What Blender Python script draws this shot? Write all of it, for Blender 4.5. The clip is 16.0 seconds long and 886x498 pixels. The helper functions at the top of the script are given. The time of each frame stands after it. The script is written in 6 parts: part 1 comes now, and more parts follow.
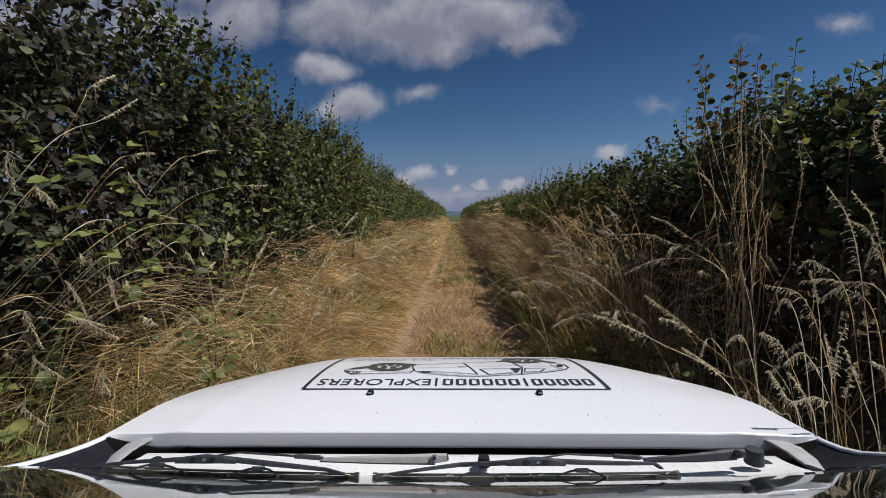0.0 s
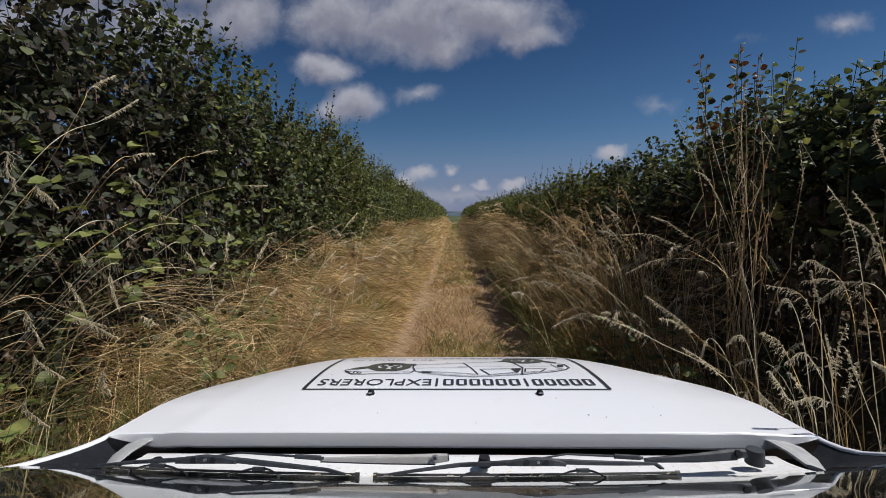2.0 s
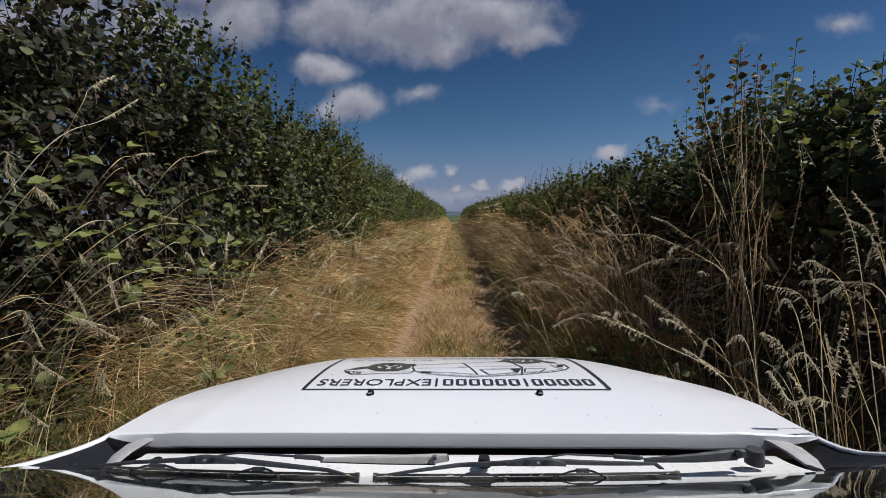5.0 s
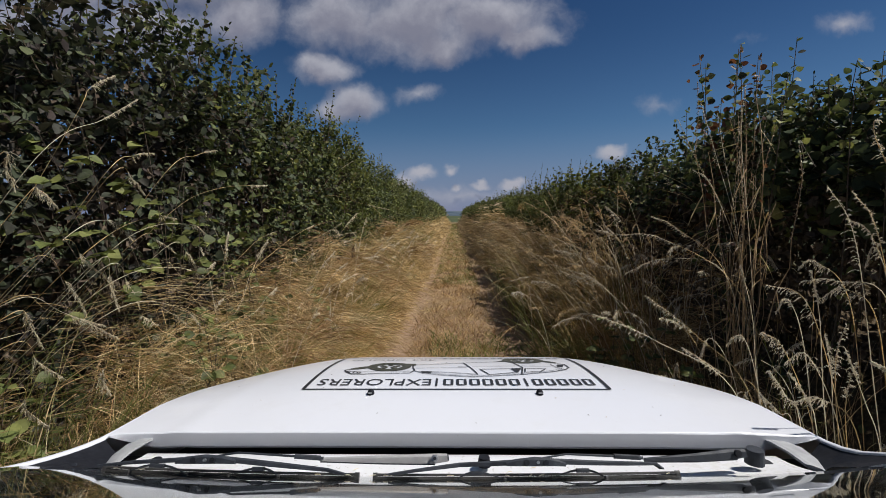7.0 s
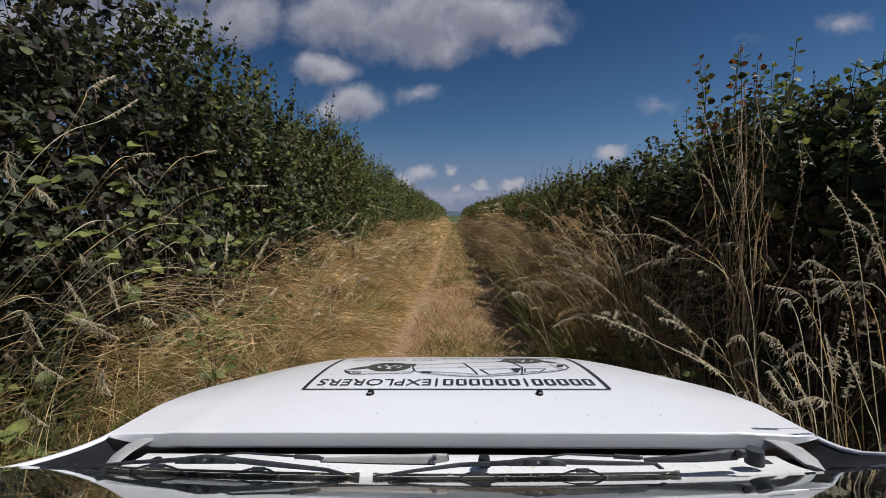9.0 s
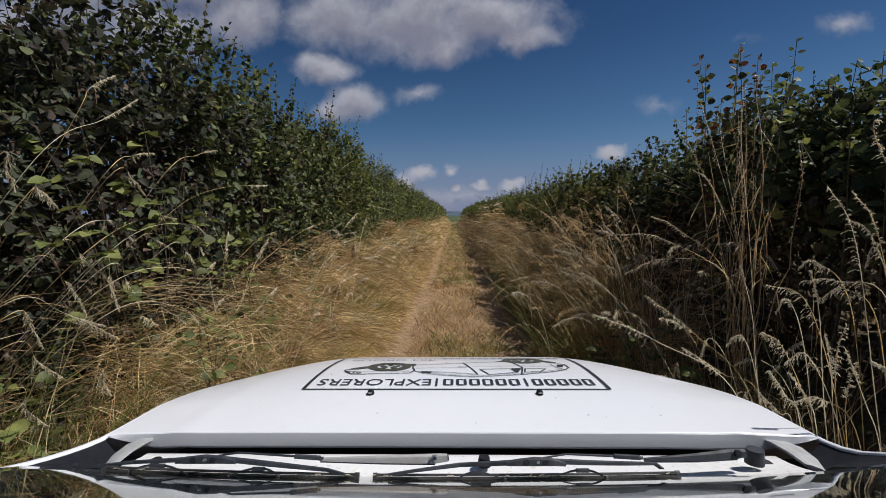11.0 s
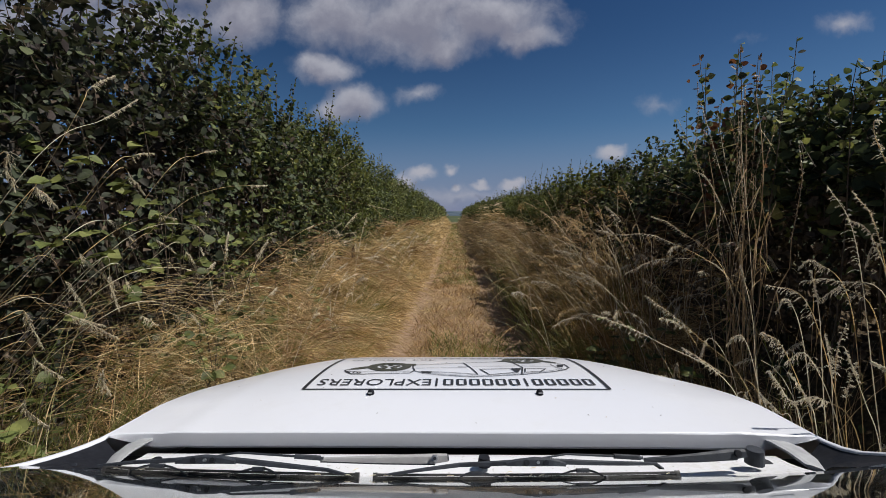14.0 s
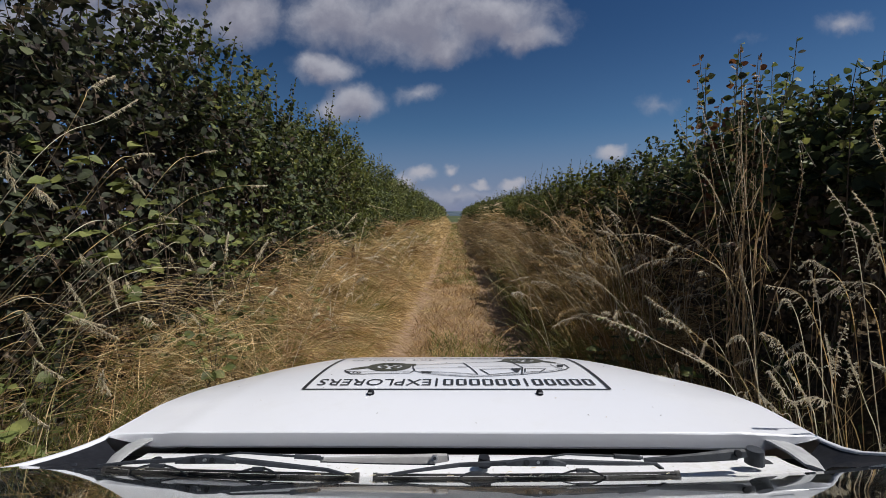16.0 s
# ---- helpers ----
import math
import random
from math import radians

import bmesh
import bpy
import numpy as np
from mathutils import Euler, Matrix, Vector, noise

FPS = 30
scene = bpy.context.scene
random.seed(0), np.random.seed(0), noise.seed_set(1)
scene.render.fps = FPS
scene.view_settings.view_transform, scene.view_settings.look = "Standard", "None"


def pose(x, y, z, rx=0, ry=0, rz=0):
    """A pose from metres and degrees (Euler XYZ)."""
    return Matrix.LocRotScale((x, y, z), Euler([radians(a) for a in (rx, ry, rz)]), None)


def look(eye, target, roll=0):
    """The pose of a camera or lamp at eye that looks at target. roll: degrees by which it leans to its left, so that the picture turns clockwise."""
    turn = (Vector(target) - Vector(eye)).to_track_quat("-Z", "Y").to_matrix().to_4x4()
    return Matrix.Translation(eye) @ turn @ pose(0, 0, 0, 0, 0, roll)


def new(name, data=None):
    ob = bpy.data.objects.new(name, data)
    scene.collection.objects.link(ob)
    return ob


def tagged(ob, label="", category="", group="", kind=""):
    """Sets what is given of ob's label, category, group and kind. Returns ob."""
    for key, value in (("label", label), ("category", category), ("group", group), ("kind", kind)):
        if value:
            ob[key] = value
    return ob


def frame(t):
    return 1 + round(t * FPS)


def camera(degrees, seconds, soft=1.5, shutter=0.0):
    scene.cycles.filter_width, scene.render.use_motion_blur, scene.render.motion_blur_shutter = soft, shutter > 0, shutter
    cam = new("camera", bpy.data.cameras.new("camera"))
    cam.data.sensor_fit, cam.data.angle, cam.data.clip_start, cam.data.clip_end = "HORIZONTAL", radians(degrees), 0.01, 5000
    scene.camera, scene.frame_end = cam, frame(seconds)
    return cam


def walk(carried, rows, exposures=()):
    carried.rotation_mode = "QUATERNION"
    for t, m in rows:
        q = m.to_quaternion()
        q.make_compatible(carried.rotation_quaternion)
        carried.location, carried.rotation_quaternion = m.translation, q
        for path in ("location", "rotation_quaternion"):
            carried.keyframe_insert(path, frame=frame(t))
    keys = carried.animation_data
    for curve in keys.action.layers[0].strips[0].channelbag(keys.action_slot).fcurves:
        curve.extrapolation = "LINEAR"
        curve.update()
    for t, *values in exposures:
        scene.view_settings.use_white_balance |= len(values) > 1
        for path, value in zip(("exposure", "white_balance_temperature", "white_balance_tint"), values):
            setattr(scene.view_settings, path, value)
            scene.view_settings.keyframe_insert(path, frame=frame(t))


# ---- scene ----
# ---- camera: fixed to the roof edge of the car, in the state in which the car stands ----
cam = camera(90.0, 16.0, soft=0.7)
EYE = (0.0, 0.0, 1.62)


def aim(yaw, pitch, roll):
    """Camera pose from a turn to the left, a tilt upward and a lean to the left, in degrees."""
    y, p = radians(yaw), radians(pitch)
    way = Vector((-math.sin(y) * math.cos(p), math.cos(y) * math.cos(p), math.sin(p)))
    return look(EYE, Vector(EYE) + way, roll)


REST = (1.45, -4.45, -0.55)
SWAY = [(0.0, -0.02, -0.02, 0.04), (0.5, -0.01, 0.0, 0.03), (1.0, 0.04, 0.03, -0.02), (1.5, 0.04, 0.02, 0.0),
        (2.0, 0.03, 0.0, 0.0), (3.0, 0.02, -0.02, 0.0), (4.0, 0.01, -0.01, 0.0), (5.0, 0.0, 0.01, 0.0),
        (6.0, 0.0, 0.0, 0.0), (16.0, 0.0, 0.0, 0.0)]
walk(cam, [(t, aim(REST[0] + a, REST[1] + b, REST[2] + c)) for t, a, b, c in SWAY])

# ---- sun, sky and exposure ----
SUN_TO = Vector((math.cos(radians(54)) * math.cos(radians(6)), math.cos(radians(54)) * math.sin(radians(6)), math.sin(radians(54))))
scene.view_settings.exposure = 0.24
sun = new("sun", bpy.data.lights.new("sun", "SUN"))
sun.data.energy, sun.data.angle, sun.data.color = 4.35, radians(0.53), (1.0, 0.97, 0.935)
sun.matrix_world = look(SUN_TO * 50, (0, 0, 0))
sun.location = SUN_TO * 50
SKY_STRENGTH = 0.0365
CLOUD_BRIGHT = 0.45


class Graph:
    """Short forms for building node trees."""

    def __init__(self, tree):
        self.tree = tree

    def node(self, kind, **settings):
        n = self.tree.nodes.new(kind)
        for k, v in settings.items():
            setattr(n, k, v)
        return n

    def link(self, a, b):
        self.tree.links.new(a, b)

    def put(self, socket, value):
        if isinstance(value, bpy.types.NodeSocket):
            self.link(value, socket)
        else:
            socket.default_value = value

    def math(self, op, a, b=0.0, c=0.0, clamp=False):
        n = self.node("ShaderNodeMath", operation=op, use_clamp=clamp)
        for s, v in zip(n.inputs, (a, b, c)):
            self.put(s, v)
        return n.outputs[0]

    def vec(self, op, a, b=(0, 0, 0)):
        n = self.node("ShaderNodeVectorMath", operation=op)
        self.put(n.inputs[0], a)
        self.put(n.inputs[1], b)
        return n.outputs["Value"] if op in ("LENGTH", "DOT_PRODUCT") else n.outputs[0]

    def noise(self, vector, scale, detail=4.0, rough=0.55, color=False):
        n = self.node("ShaderNodeTexNoise")
        if vector is not None:
            self.link(vector, n.inputs["Vector"])
        n.inputs["Scale"].default_value, n.inputs["Detail"].default_value, n.inputs["Roughness"].default_value = scale, detail, rough
        return n.outputs["Color"] if color else n.outputs["Fac"]

    def remap(self, value, lo, hi, a=0.0, b=1.0, smooth=True):
        n = self.node("ShaderNodeMapRange", interpolation_type="SMOOTHSTEP" if smooth else "LINEAR")
        for s, v in zip(n.inputs, (value, lo, hi, a, b)):
            self.put(s, v)
        return n.outputs[0]

    def mix(self, fac, a, b, mode="MIX"):
        n = self.node("ShaderNodeMix", data_type="RGBA", blend_type=mode)
        self.put(n.inputs[0], fac)
        for s, v in ((n.inputs[6], a), (n.inputs[7], b)):
            self.put(s, (*v, 1) if isinstance(v, tuple) and len(v) == 3 else v)
        return n.outputs[2]

    def ramp(self, fac, stops):
        n = self.node("ShaderNodeValToRGB")
        el = n.color_ramp.elements
        while len(el) < len(stops):
            el.new(0.5)
        for e, (p, c) in zip(el, stops):
            e.position, e.color = p, (*c, 1)
        self.link(fac, n.inputs[0])
        return n.outputs[0]


def build_sky():
    world = bpy.data.worlds.new("summer_sky")
    scene.world = world
    world.use_nodes = True
    g = Graph(world.node_tree)
    g.tree.nodes.clear()
    sky = g.node("ShaderNodeTexSky", sky_type="NISHITA", sun_disc=False, sun_elevation=radians(54), sun_rotation=radians(84),
                 air_density=0.9, dust_density=0.15, ozone_density=2.6)
    way = g.node("ShaderNodeTexCoord").outputs["Generated"]
    sep = g.node("ShaderNodeSeparateXYZ")
    g.link(way, sep.inputs[0])
    ahead = g.math("MAXIMUM", sep.outputs[1], 0.02)
    comb = g.node("ShaderNodeCombineXYZ")
    g.link(g.math("DIVIDE", sep.outputs[0], ahead), comb.inputs[0])
    g.link(g.math("DIVIDE", sep.outputs[2], ahead), comb.inputs[1])
    flat = comb.outputs[0]
    # cumulus: place across, place up, half width, half height
    puffs = [(-0.235, 0.259, 0.072, 0.045), (-0.275, 0.245, 0.05, 0.03), (-0.09, 0.272, 0.055, 0.024),
             (-0.30, 0.335, 0.075, 0.035), (-0.27, 0.44, 0.13, 0.07), (-0.10, 0.43, 0.19, 0.085), (0.06, 0.43, 0.17, 0.065),
             (-0.05, 0.375, 0.09, 0.04), (0.135, 0.395, 0.085, 0.035), (-0.48, 0.45, 0.10, 0.07), (-0.68, 0.42, 0.14, 0.08),
             (-0.86, 0.50, 0.12, 0.09), (-0.60, 0.52, 0.2, 0.06), (-0.98, 0.42, 0.10, 0.08),
             (-0.085, 0.097, 0.030, 0.017), (-0.02, 0.105, 0.02, 0.011), (-0.012, 0.067, 0.016, 0.009), (0.045, 0.075, 0.023, 0.010),
             (0.12, 0.072, 0.034, 0.012), (-0.12, 0.075, 0.03, 0.02),
             (0.336, 0.136, 0.04, 0.02), (0.427, 0.242, 0.05, 0.028), (0.818, 0.403, 0.065, 0.032), (0.606, 0.379, 0.055, 0.018), (0.0, 0.050, 0.26, 0.028)]
    soft = {21: 0.44, 23: 0.32, 2: 0.62, 22: 0.6, 15: 0.8, 24: 0.5}
    warp = g.vec("SCALE", g.vec("SUBTRACT", g.noise(flat, 9.0, 5.0, 0.6, color=True), (0.5, 0.5, 0.5)))
    warp.node.inputs["Scale"].default_value = 0.07

    def density(shift):
        p = g.vec("ADD", g.vec("ADD", flat, warp), (-0.014, 0.007 + shift, 0))
        total = None
        for i, (u, v, a, b) in enumerate(puffs):
            d = g.vec("LENGTH", g.vec("MULTIPLY", g.vec("SUBTRACT", p, (u, v, 0)), (1.18 / a, 1.18 / b, 0)))
            m = g.math("MULTIPLY_ADD", d, -soft.get(i, 1.0) * 0.62, soft.get(i, 1.0))
            total = m if total is None else g.math("SMOOTH_MAX", total, m, 0.25)
        grain = g.math("MULTIPLY_ADD", g.noise(p, 20.0, 5.0, 0.55), 0.55, -0.275)
        return g.math("ADD", total, grain)

    here, above = density(0.0), density(0.028)
    low = g.math("ADD", g.math("MULTIPLY_ADD", sep.outputs[2], -8.0, 0.75), 0.0, clamp=True)
    front = g.math("MULTIPLY", g.remap(here, 0.10, 0.80), g.remap(sep.outputs[1], 0.1, 0.25))
    scattered = g.math("MULTIPLY", g.remap(g.noise(way, 2.6, 6.0, 0.6), 0.56, 0.68), g.remap(sep.outputs[1], 0.25, 0.05))
    cover = g.math("MAXIMUM", front, scattered)
    shade = g.remap(g.math("ADD", above, g.math("MULTIPLY_ADD", g.noise(flat, 14.0, 5.0, 0.6), 0.9, -0.45)), 0.1, 0.95)
    cloud = g.mix(shade, (0.76, 0.77, 0.88), (0.40, 0.41, 0.53))
    cloud = g.mix(g.math("MULTIPLY", low, 0.35), cloud, (0.50, 0.52, 0.62))
    haze = g.remap(sep.outputs[2], -0.02, 0.20, 0.85, 0.0)
    blue = g.node("ShaderNodeVectorMath", operation="SCALE")
    g.link(sky.outputs[0], blue.inputs[0])
    blue.inputs["Scale"].default_value = SKY_STRENGTH
    deep = g.mix(1.0, blue.outputs[0], (0.66, 0.94, 1.17), "MULTIPLY")
    deep = g.mix(g.remap(sep.outputs[2], 0.12, 0.42), deep, g.mix(1.0, deep, (0.55, 0.66, 0.76), "MULTIPLY"))
    air = g.mix(haze, deep, (0.170, 0.184, 0.302))
    lit = g.node("ShaderNodeVectorMath", operation="SCALE")
    g.link(cloud, lit.inputs[0])
    lit.inputs["Scale"].default_value = CLOUD_BRIGHT
    out = g.mix(g.math("MULTIPLY", cover, 0.95), air, lit.outputs[0])
    back = g.node("ShaderNodeBackground")
    g.link(out, back.inputs[0])
    g.link(back.outputs[0], g.node("ShaderNodeOutputWorld").inputs[0])


build_sky()

# ---- materials ----


def material(name):
    m = bpy.data.materials.new(name)
    m.use_nodes = True
    g = Graph(m.node_tree)
    g.tree.nodes.clear()
    b = g.node("ShaderNodeBsdfPrincipled")
    out = g.node("ShaderNodeOutputMaterial")
    g.link(b.outputs[0], out.inputs[0])
    return m, g, b, out


def bump(g, b, height, strength, distance=0.01):
    n = g.node("ShaderNodeBump")
    n.inputs["Strength"].default_value, n.inputs["Distance"].default_value = strength, distance
    g.link(height, n.inputs["Height"])
    g.link(n.outputs[0], b.inputs["Normal"])


def plant_material(name, stops, rough=0.5, through_light=0.35, spec=0.35, blotch=0.3, patch=1.7, glow=(1.3, 1.25, 0.5)):
    """Leaves or blades: each island takes its own tone; light passes through."""
    m, g, b, out = material(name)
    geo = g.node("ShaderNodeNewGeometry")
    col = g.ramp(geo.outputs["Random Per Island"], stops)
    pos = geo.outputs["Position"]
    tone = g.remap(g.noise(pos, patch, 3.0), 0.3, 0.7, 1.0 - blotch, 1.0 + blotch)
    fine = g.remap(g.noise(pos, 60.0, 2.0), 0.3, 0.7, 0.85, 1.12)
    k = g.node("ShaderNodeVectorMath", operation="SCALE")
    g.link(col, k.inputs[0])
    g.link(g.math("MULTIPLY", tone, fine), k.inputs["Scale"])
    g.link(k.outputs[0], b.inputs["Base Color"])
    b.inputs["Roughness"].default_value = rough
    b.inputs["Specular IOR Level"].default_value = spec
    if through_light:
        t = g.node("ShaderNodeBsdfTranslucent")
        g.link(g.mix(0.5, k.outputs[0], g.mix(1.0, k.outputs[0], glow, "MULTIPLY")), t.inputs[0])
        mixer = g.node("ShaderNodeMixShader")
        mixer.inputs[0].default_value = through_light
        g.link(b.outputs[0], mixer.inputs[1])
        g.link(t.outputs[0], mixer.inputs[2])
        g.link(mixer.outputs[0], out.inputs[0])
    return m


M_HAZEL = plant_material("hazel_leaf", [(0.0, (0.085, 0.062, 0.045)), (0.10, (0.040, 0.056, 0.032)), (0.45, (0.078, 0.096, 0.042)), (0.82, (0.122, 0.140, 0.050)), (1.0, (0.22, 0.215, 0.075))], 0.6, 0.27, 0.2, 0.5, 2.4, (1.1, 1.2, 0.6))
M_THORN = plant_material("blackthorn_leaf", [(0.0, (0.056, 0.068, 0.024)), (0.5, (0.112, 0.126, 0.038)), (0.9, (0.160, 0.168, 0.052)), (1.0, (0.22, 0.18, 0.08))], 0.6, 0.30, 0.2, 0.5, 2.0, (1.1, 1.2, 0.6))
M_BRAMBLE = plant_material("bramble_leaf", [(0.0, (0.040, 0.056, 0.022)), (0.5, (0.095, 0.115, 0.036)), (1.0, (0.19, 0.20, 0.065))], 0.55, 0.28, 0.25, 0.5, 3.0)
M_RUSSET = plant_material("russet_leaf", [(0.0, (0.10, 0.04, 0.03)), (0.6, (0.16, 0.07, 0.04)), (1.0, (0.13, 0.11, 0.04))], 0.55, 0.3)
M_STRAW = plant_material("dry_grass", [(0.0, (0.29, 0.18, 0.085)), (0.3, (0.50, 0.35, 0.17)), (0.7, (0.65, 0.49, 0.26)), (1.0, (0.75, 0.62, 0.38))], 0.5, 0.35, 0.35, 0.5, 5.0)
M_RUST_STRAW = plant_material("brown_grass", [(0.0, (0.17, 0.09, 0.045)), (0.5, (0.36, 0.215, 0.105)), (1.0, (0.50, 0.35, 0.19))], 0.55, 0.35, 0.3, 0.5, 4.5)
M_GREEN = plant_material("green_grass", [(0.0, (0.10, 0.12, 0.025)), (0.5, (0.20, 0.21, 0.06)), (1.0, (0.36, 0.33, 0.13))], 0.5, 0.35)
M_FRESH = plant_material("fresh_grass", [(0.0, (0.06, 0.10, 0.020)), (0.5, (0.13, 0.18, 0.04)), (1.0, (0.26, 0.28, 0.08))], 0.5, 0.4)
M_SEED = plant_material("seed_head", [(0.0, (0.70, 0.61, 0.43)), (0.6, (0.81, 0.73, 0.55)), (1.0, (0.87, 0.81, 0.67))], 0.6, 0.35, 0.3, 0.1, 1.7, (1.1, 1.05, 0.95))
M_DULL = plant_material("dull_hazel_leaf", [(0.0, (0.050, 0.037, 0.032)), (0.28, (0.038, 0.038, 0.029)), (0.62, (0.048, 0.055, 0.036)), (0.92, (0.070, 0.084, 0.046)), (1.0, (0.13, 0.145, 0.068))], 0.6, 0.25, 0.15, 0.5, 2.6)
M_OLIVE_STRAW = plant_material("olive_brown_grass", [(0.0, (0.17, 0.10, 0.05)), (0.5, (0.40, 0.27, 0.13)), (1.0, (0.58, 0.43, 0.23))], 0.55, 0.35, 0.3, 0.5, 4.5)
# dark brown that stands for the deep shade inside the hedge
M_INNER_LEAF = plant_material("shade_brown_inner_leaf", [(0.0, (0.065, 0.048, 0.035)), (0.6, (0.115, 0.085, 0.062)), (1.0, (0.16, 0.125, 0.09))], 0.8, 0.15, 0.1, 0.4, 3.0)
M_PETAL = plant_material("purple_petal", [(0.0, (0.30, 0.05, 0.22)), (1.0, (0.45, 0.10, 0.35))], 0.6, 0.3)
M_STEM = plant_material("woody_stem", [(0.0, (0.06, 0.045, 0.03)), (1.0, (0.13, 0.10, 0.07))], 0.8, 0.0)
M_STALK = plant_material("dead_stalk", [(0.0, (0.24, 0.13, 0.07)), (0.5, (0.40, 0.27, 0.14)), (1.0, (0.55, 0.44, 0.26))], 0.6, 0.0)


def ground_material():
    m, g, b, out = material("dry_lane_soil")
    geo = g.node("ShaderNodeNewGeometry")
    pos = geo.outputs["Position"]
    sep = g.node("ShaderNodeSeparateXYZ")
    g.link(pos, sep.inputs[0])
    wob = g.math("MULTIPLY_ADD", g.noise(pos, 1.3, 4.0), 0.5, -0.25)
    across = g.math("ADD", sep.outputs[0], wob)
    rut = g.math("MAXIMUM", g.remap(g.math("ABSOLUTE", g.math("ADD", across, 0.68)), 0.05, 0.26, 1.0, 0.0),
                 g.remap(g.math("ABSOLUTE", g.math("SUBTRACT", across, 0.68)), 0.05, 0.26, 1.0, 0.0))
    thatch = g.ramp(g.noise(pos, 38.0, 6.0, 0.7), [(0.25, (0.13, 0.08, 0.042)), (0.5, (0.29, 0.19, 0.105)), (0.75, (0.42, 0.30, 0.175))])
    soil = g.ramp(g.noise(pos, 14.0, 8.0, 0.65), [(0.25, (0.24, 0.155, 0.095)), (0.55, (0.37, 0.255, 0.165)), (0.8, (0.47, 0.345, 0.235))])
    bare = g.math("MAXIMUM", g.math("MULTIPLY", rut, g.remap(g.noise(pos, 2.6, 4.0), 0.3, 0.55, 0.45, 1.0)), g.remap(g.noise(pos, 2.1, 5.0), 0.54, 0.66, 0.0, 0.85))
    col = g.mix(bare, thatch, soil)
    patch = g.remap(g.noise(pos, 0.9, 4.0), 0.52, 0.68)
    col = g.mix(g.math("MULTIPLY", patch, 0.18), col, (0.16, 0.14, 0.06))
    litter = g.ramp(g.noise(pos, 30.0, 6.0, 0.7), [(0.3, (0.05, 0.035, 0.02)), (0.55, (0.11, 0.08, 0.045)), (0.8, (0.22, 0.16, 0.09))])
    col = g.mix(g.remap(g.math("ABSOLUTE", across), 0.95, 1.2), col, litter)
    field = g.math("MAXIMUM", g.remap(g.math("ABSOLUTE", sep.outputs[0]), 4.0, 9.0), g.remap(sep.outputs[1], 72.0, 105.0))
    meadow = g.ramp(g.noise(pos, 0.01, 5.0), [(0.3, (0.035, 0.055, 0.025)), (0.55, (0.07, 0.085, 0.04)), (0.75, (0.15, 0.13, 0.07))])
    col = g.mix(field, col, meadow)
    g.link(col, b.inputs["Base Color"])
    b.inputs["Roughness"].default_value = 0.95
    b.inputs["Specular IOR Level"].default_value = 0.1
    bump(g, b, g.math("ADD", g.noise(pos, 45.0, 8.0, 0.7), g.noise(pos, 9.0, 5.0, 0.6)), 1.0, 0.03)
    return m


M_GROUND = ground_material()


def hill_material():
    m, g, b, out = material("hazy_hills")
    geo = g.node("ShaderNodeNewGeometry")
    col = g.ramp(g.noise(geo.outputs["Position"], 0.006, 5.0), [(0.35, (0.05, 0.075, 0.10)), (0.6, (0.10, 0.125, 0.15)), (0.8, (0.16, 0.17, 0.16))])
    g.link(col, b.inputs["Base Color"])
    b.inputs["Roughness"].default_value = 1.0
    b.inputs["Specular IOR Level"].default_value = 0.0
    return m


M_HILL = hill_material()


def paint_material():
    m, g, b, out = material("white_car_paint")
    geo = g.node("ShaderNodeNewGeometry")
    pos = geo.outputs["Position"]
    dust = g.remap(g.noise(pos, 7.0, 6.0, 0.65), 0.45, 0.8)
    specks = g.remap(g.noise(pos, 240.0, 2.0, 0.5), 0.74, 0.80)
    col = g.mix(g.math("MULTIPLY", dust, 0.25), (0.685, 0.695, 0.735), (0.60, 0.585, 0.56))
    col = g.mix(g.math("MULTIPLY", specks, 0.5), col, (0.35, 0.30, 0.24))
    g.link(col, b.inputs["Base Color"])
    g.link(g.remap(dust, 0.0, 1.0, 0.28, 0.5), b.inputs["Roughness"])
    b.inputs["Coat Weight"].default_value = 0.3
    b.inputs["Coat Roughness"].default_value = 0.12
    return m


def plain(name, color, rough, metal=0.0, grain=0.15, scale=30.0, coat=0.0, shine=0.5):
    m, g, b, out = material(name)
    pos = g.node("ShaderNodeNewGeometry").outputs["Position"]
    v = g.remap(g.noise(pos, scale, 5.0, 0.6), 0.25, 0.75, 1.0 - grain, 1.0 + grain)
    k = g.node("ShaderNodeVectorMath", operation="SCALE")
    k.inputs[0].default_value = color
    g.link(v, k.inputs["Scale"])
    g.link(k.outputs[0], b.inputs["Base Color"])
    b.inputs["Metallic"].default_value = metal
    g.link(g.remap(g.noise(pos, scale * 0.4, 4.0), 0.3, 0.7, rough * 0.85, min(1.0, rough * 1.2)), b.inputs["Roughness"])
    b.inputs["Coat Weight"].default_value = coat
    b.inputs["Specular IOR Level"].default_value = shine
    return m


M_PAINT = paint_material()


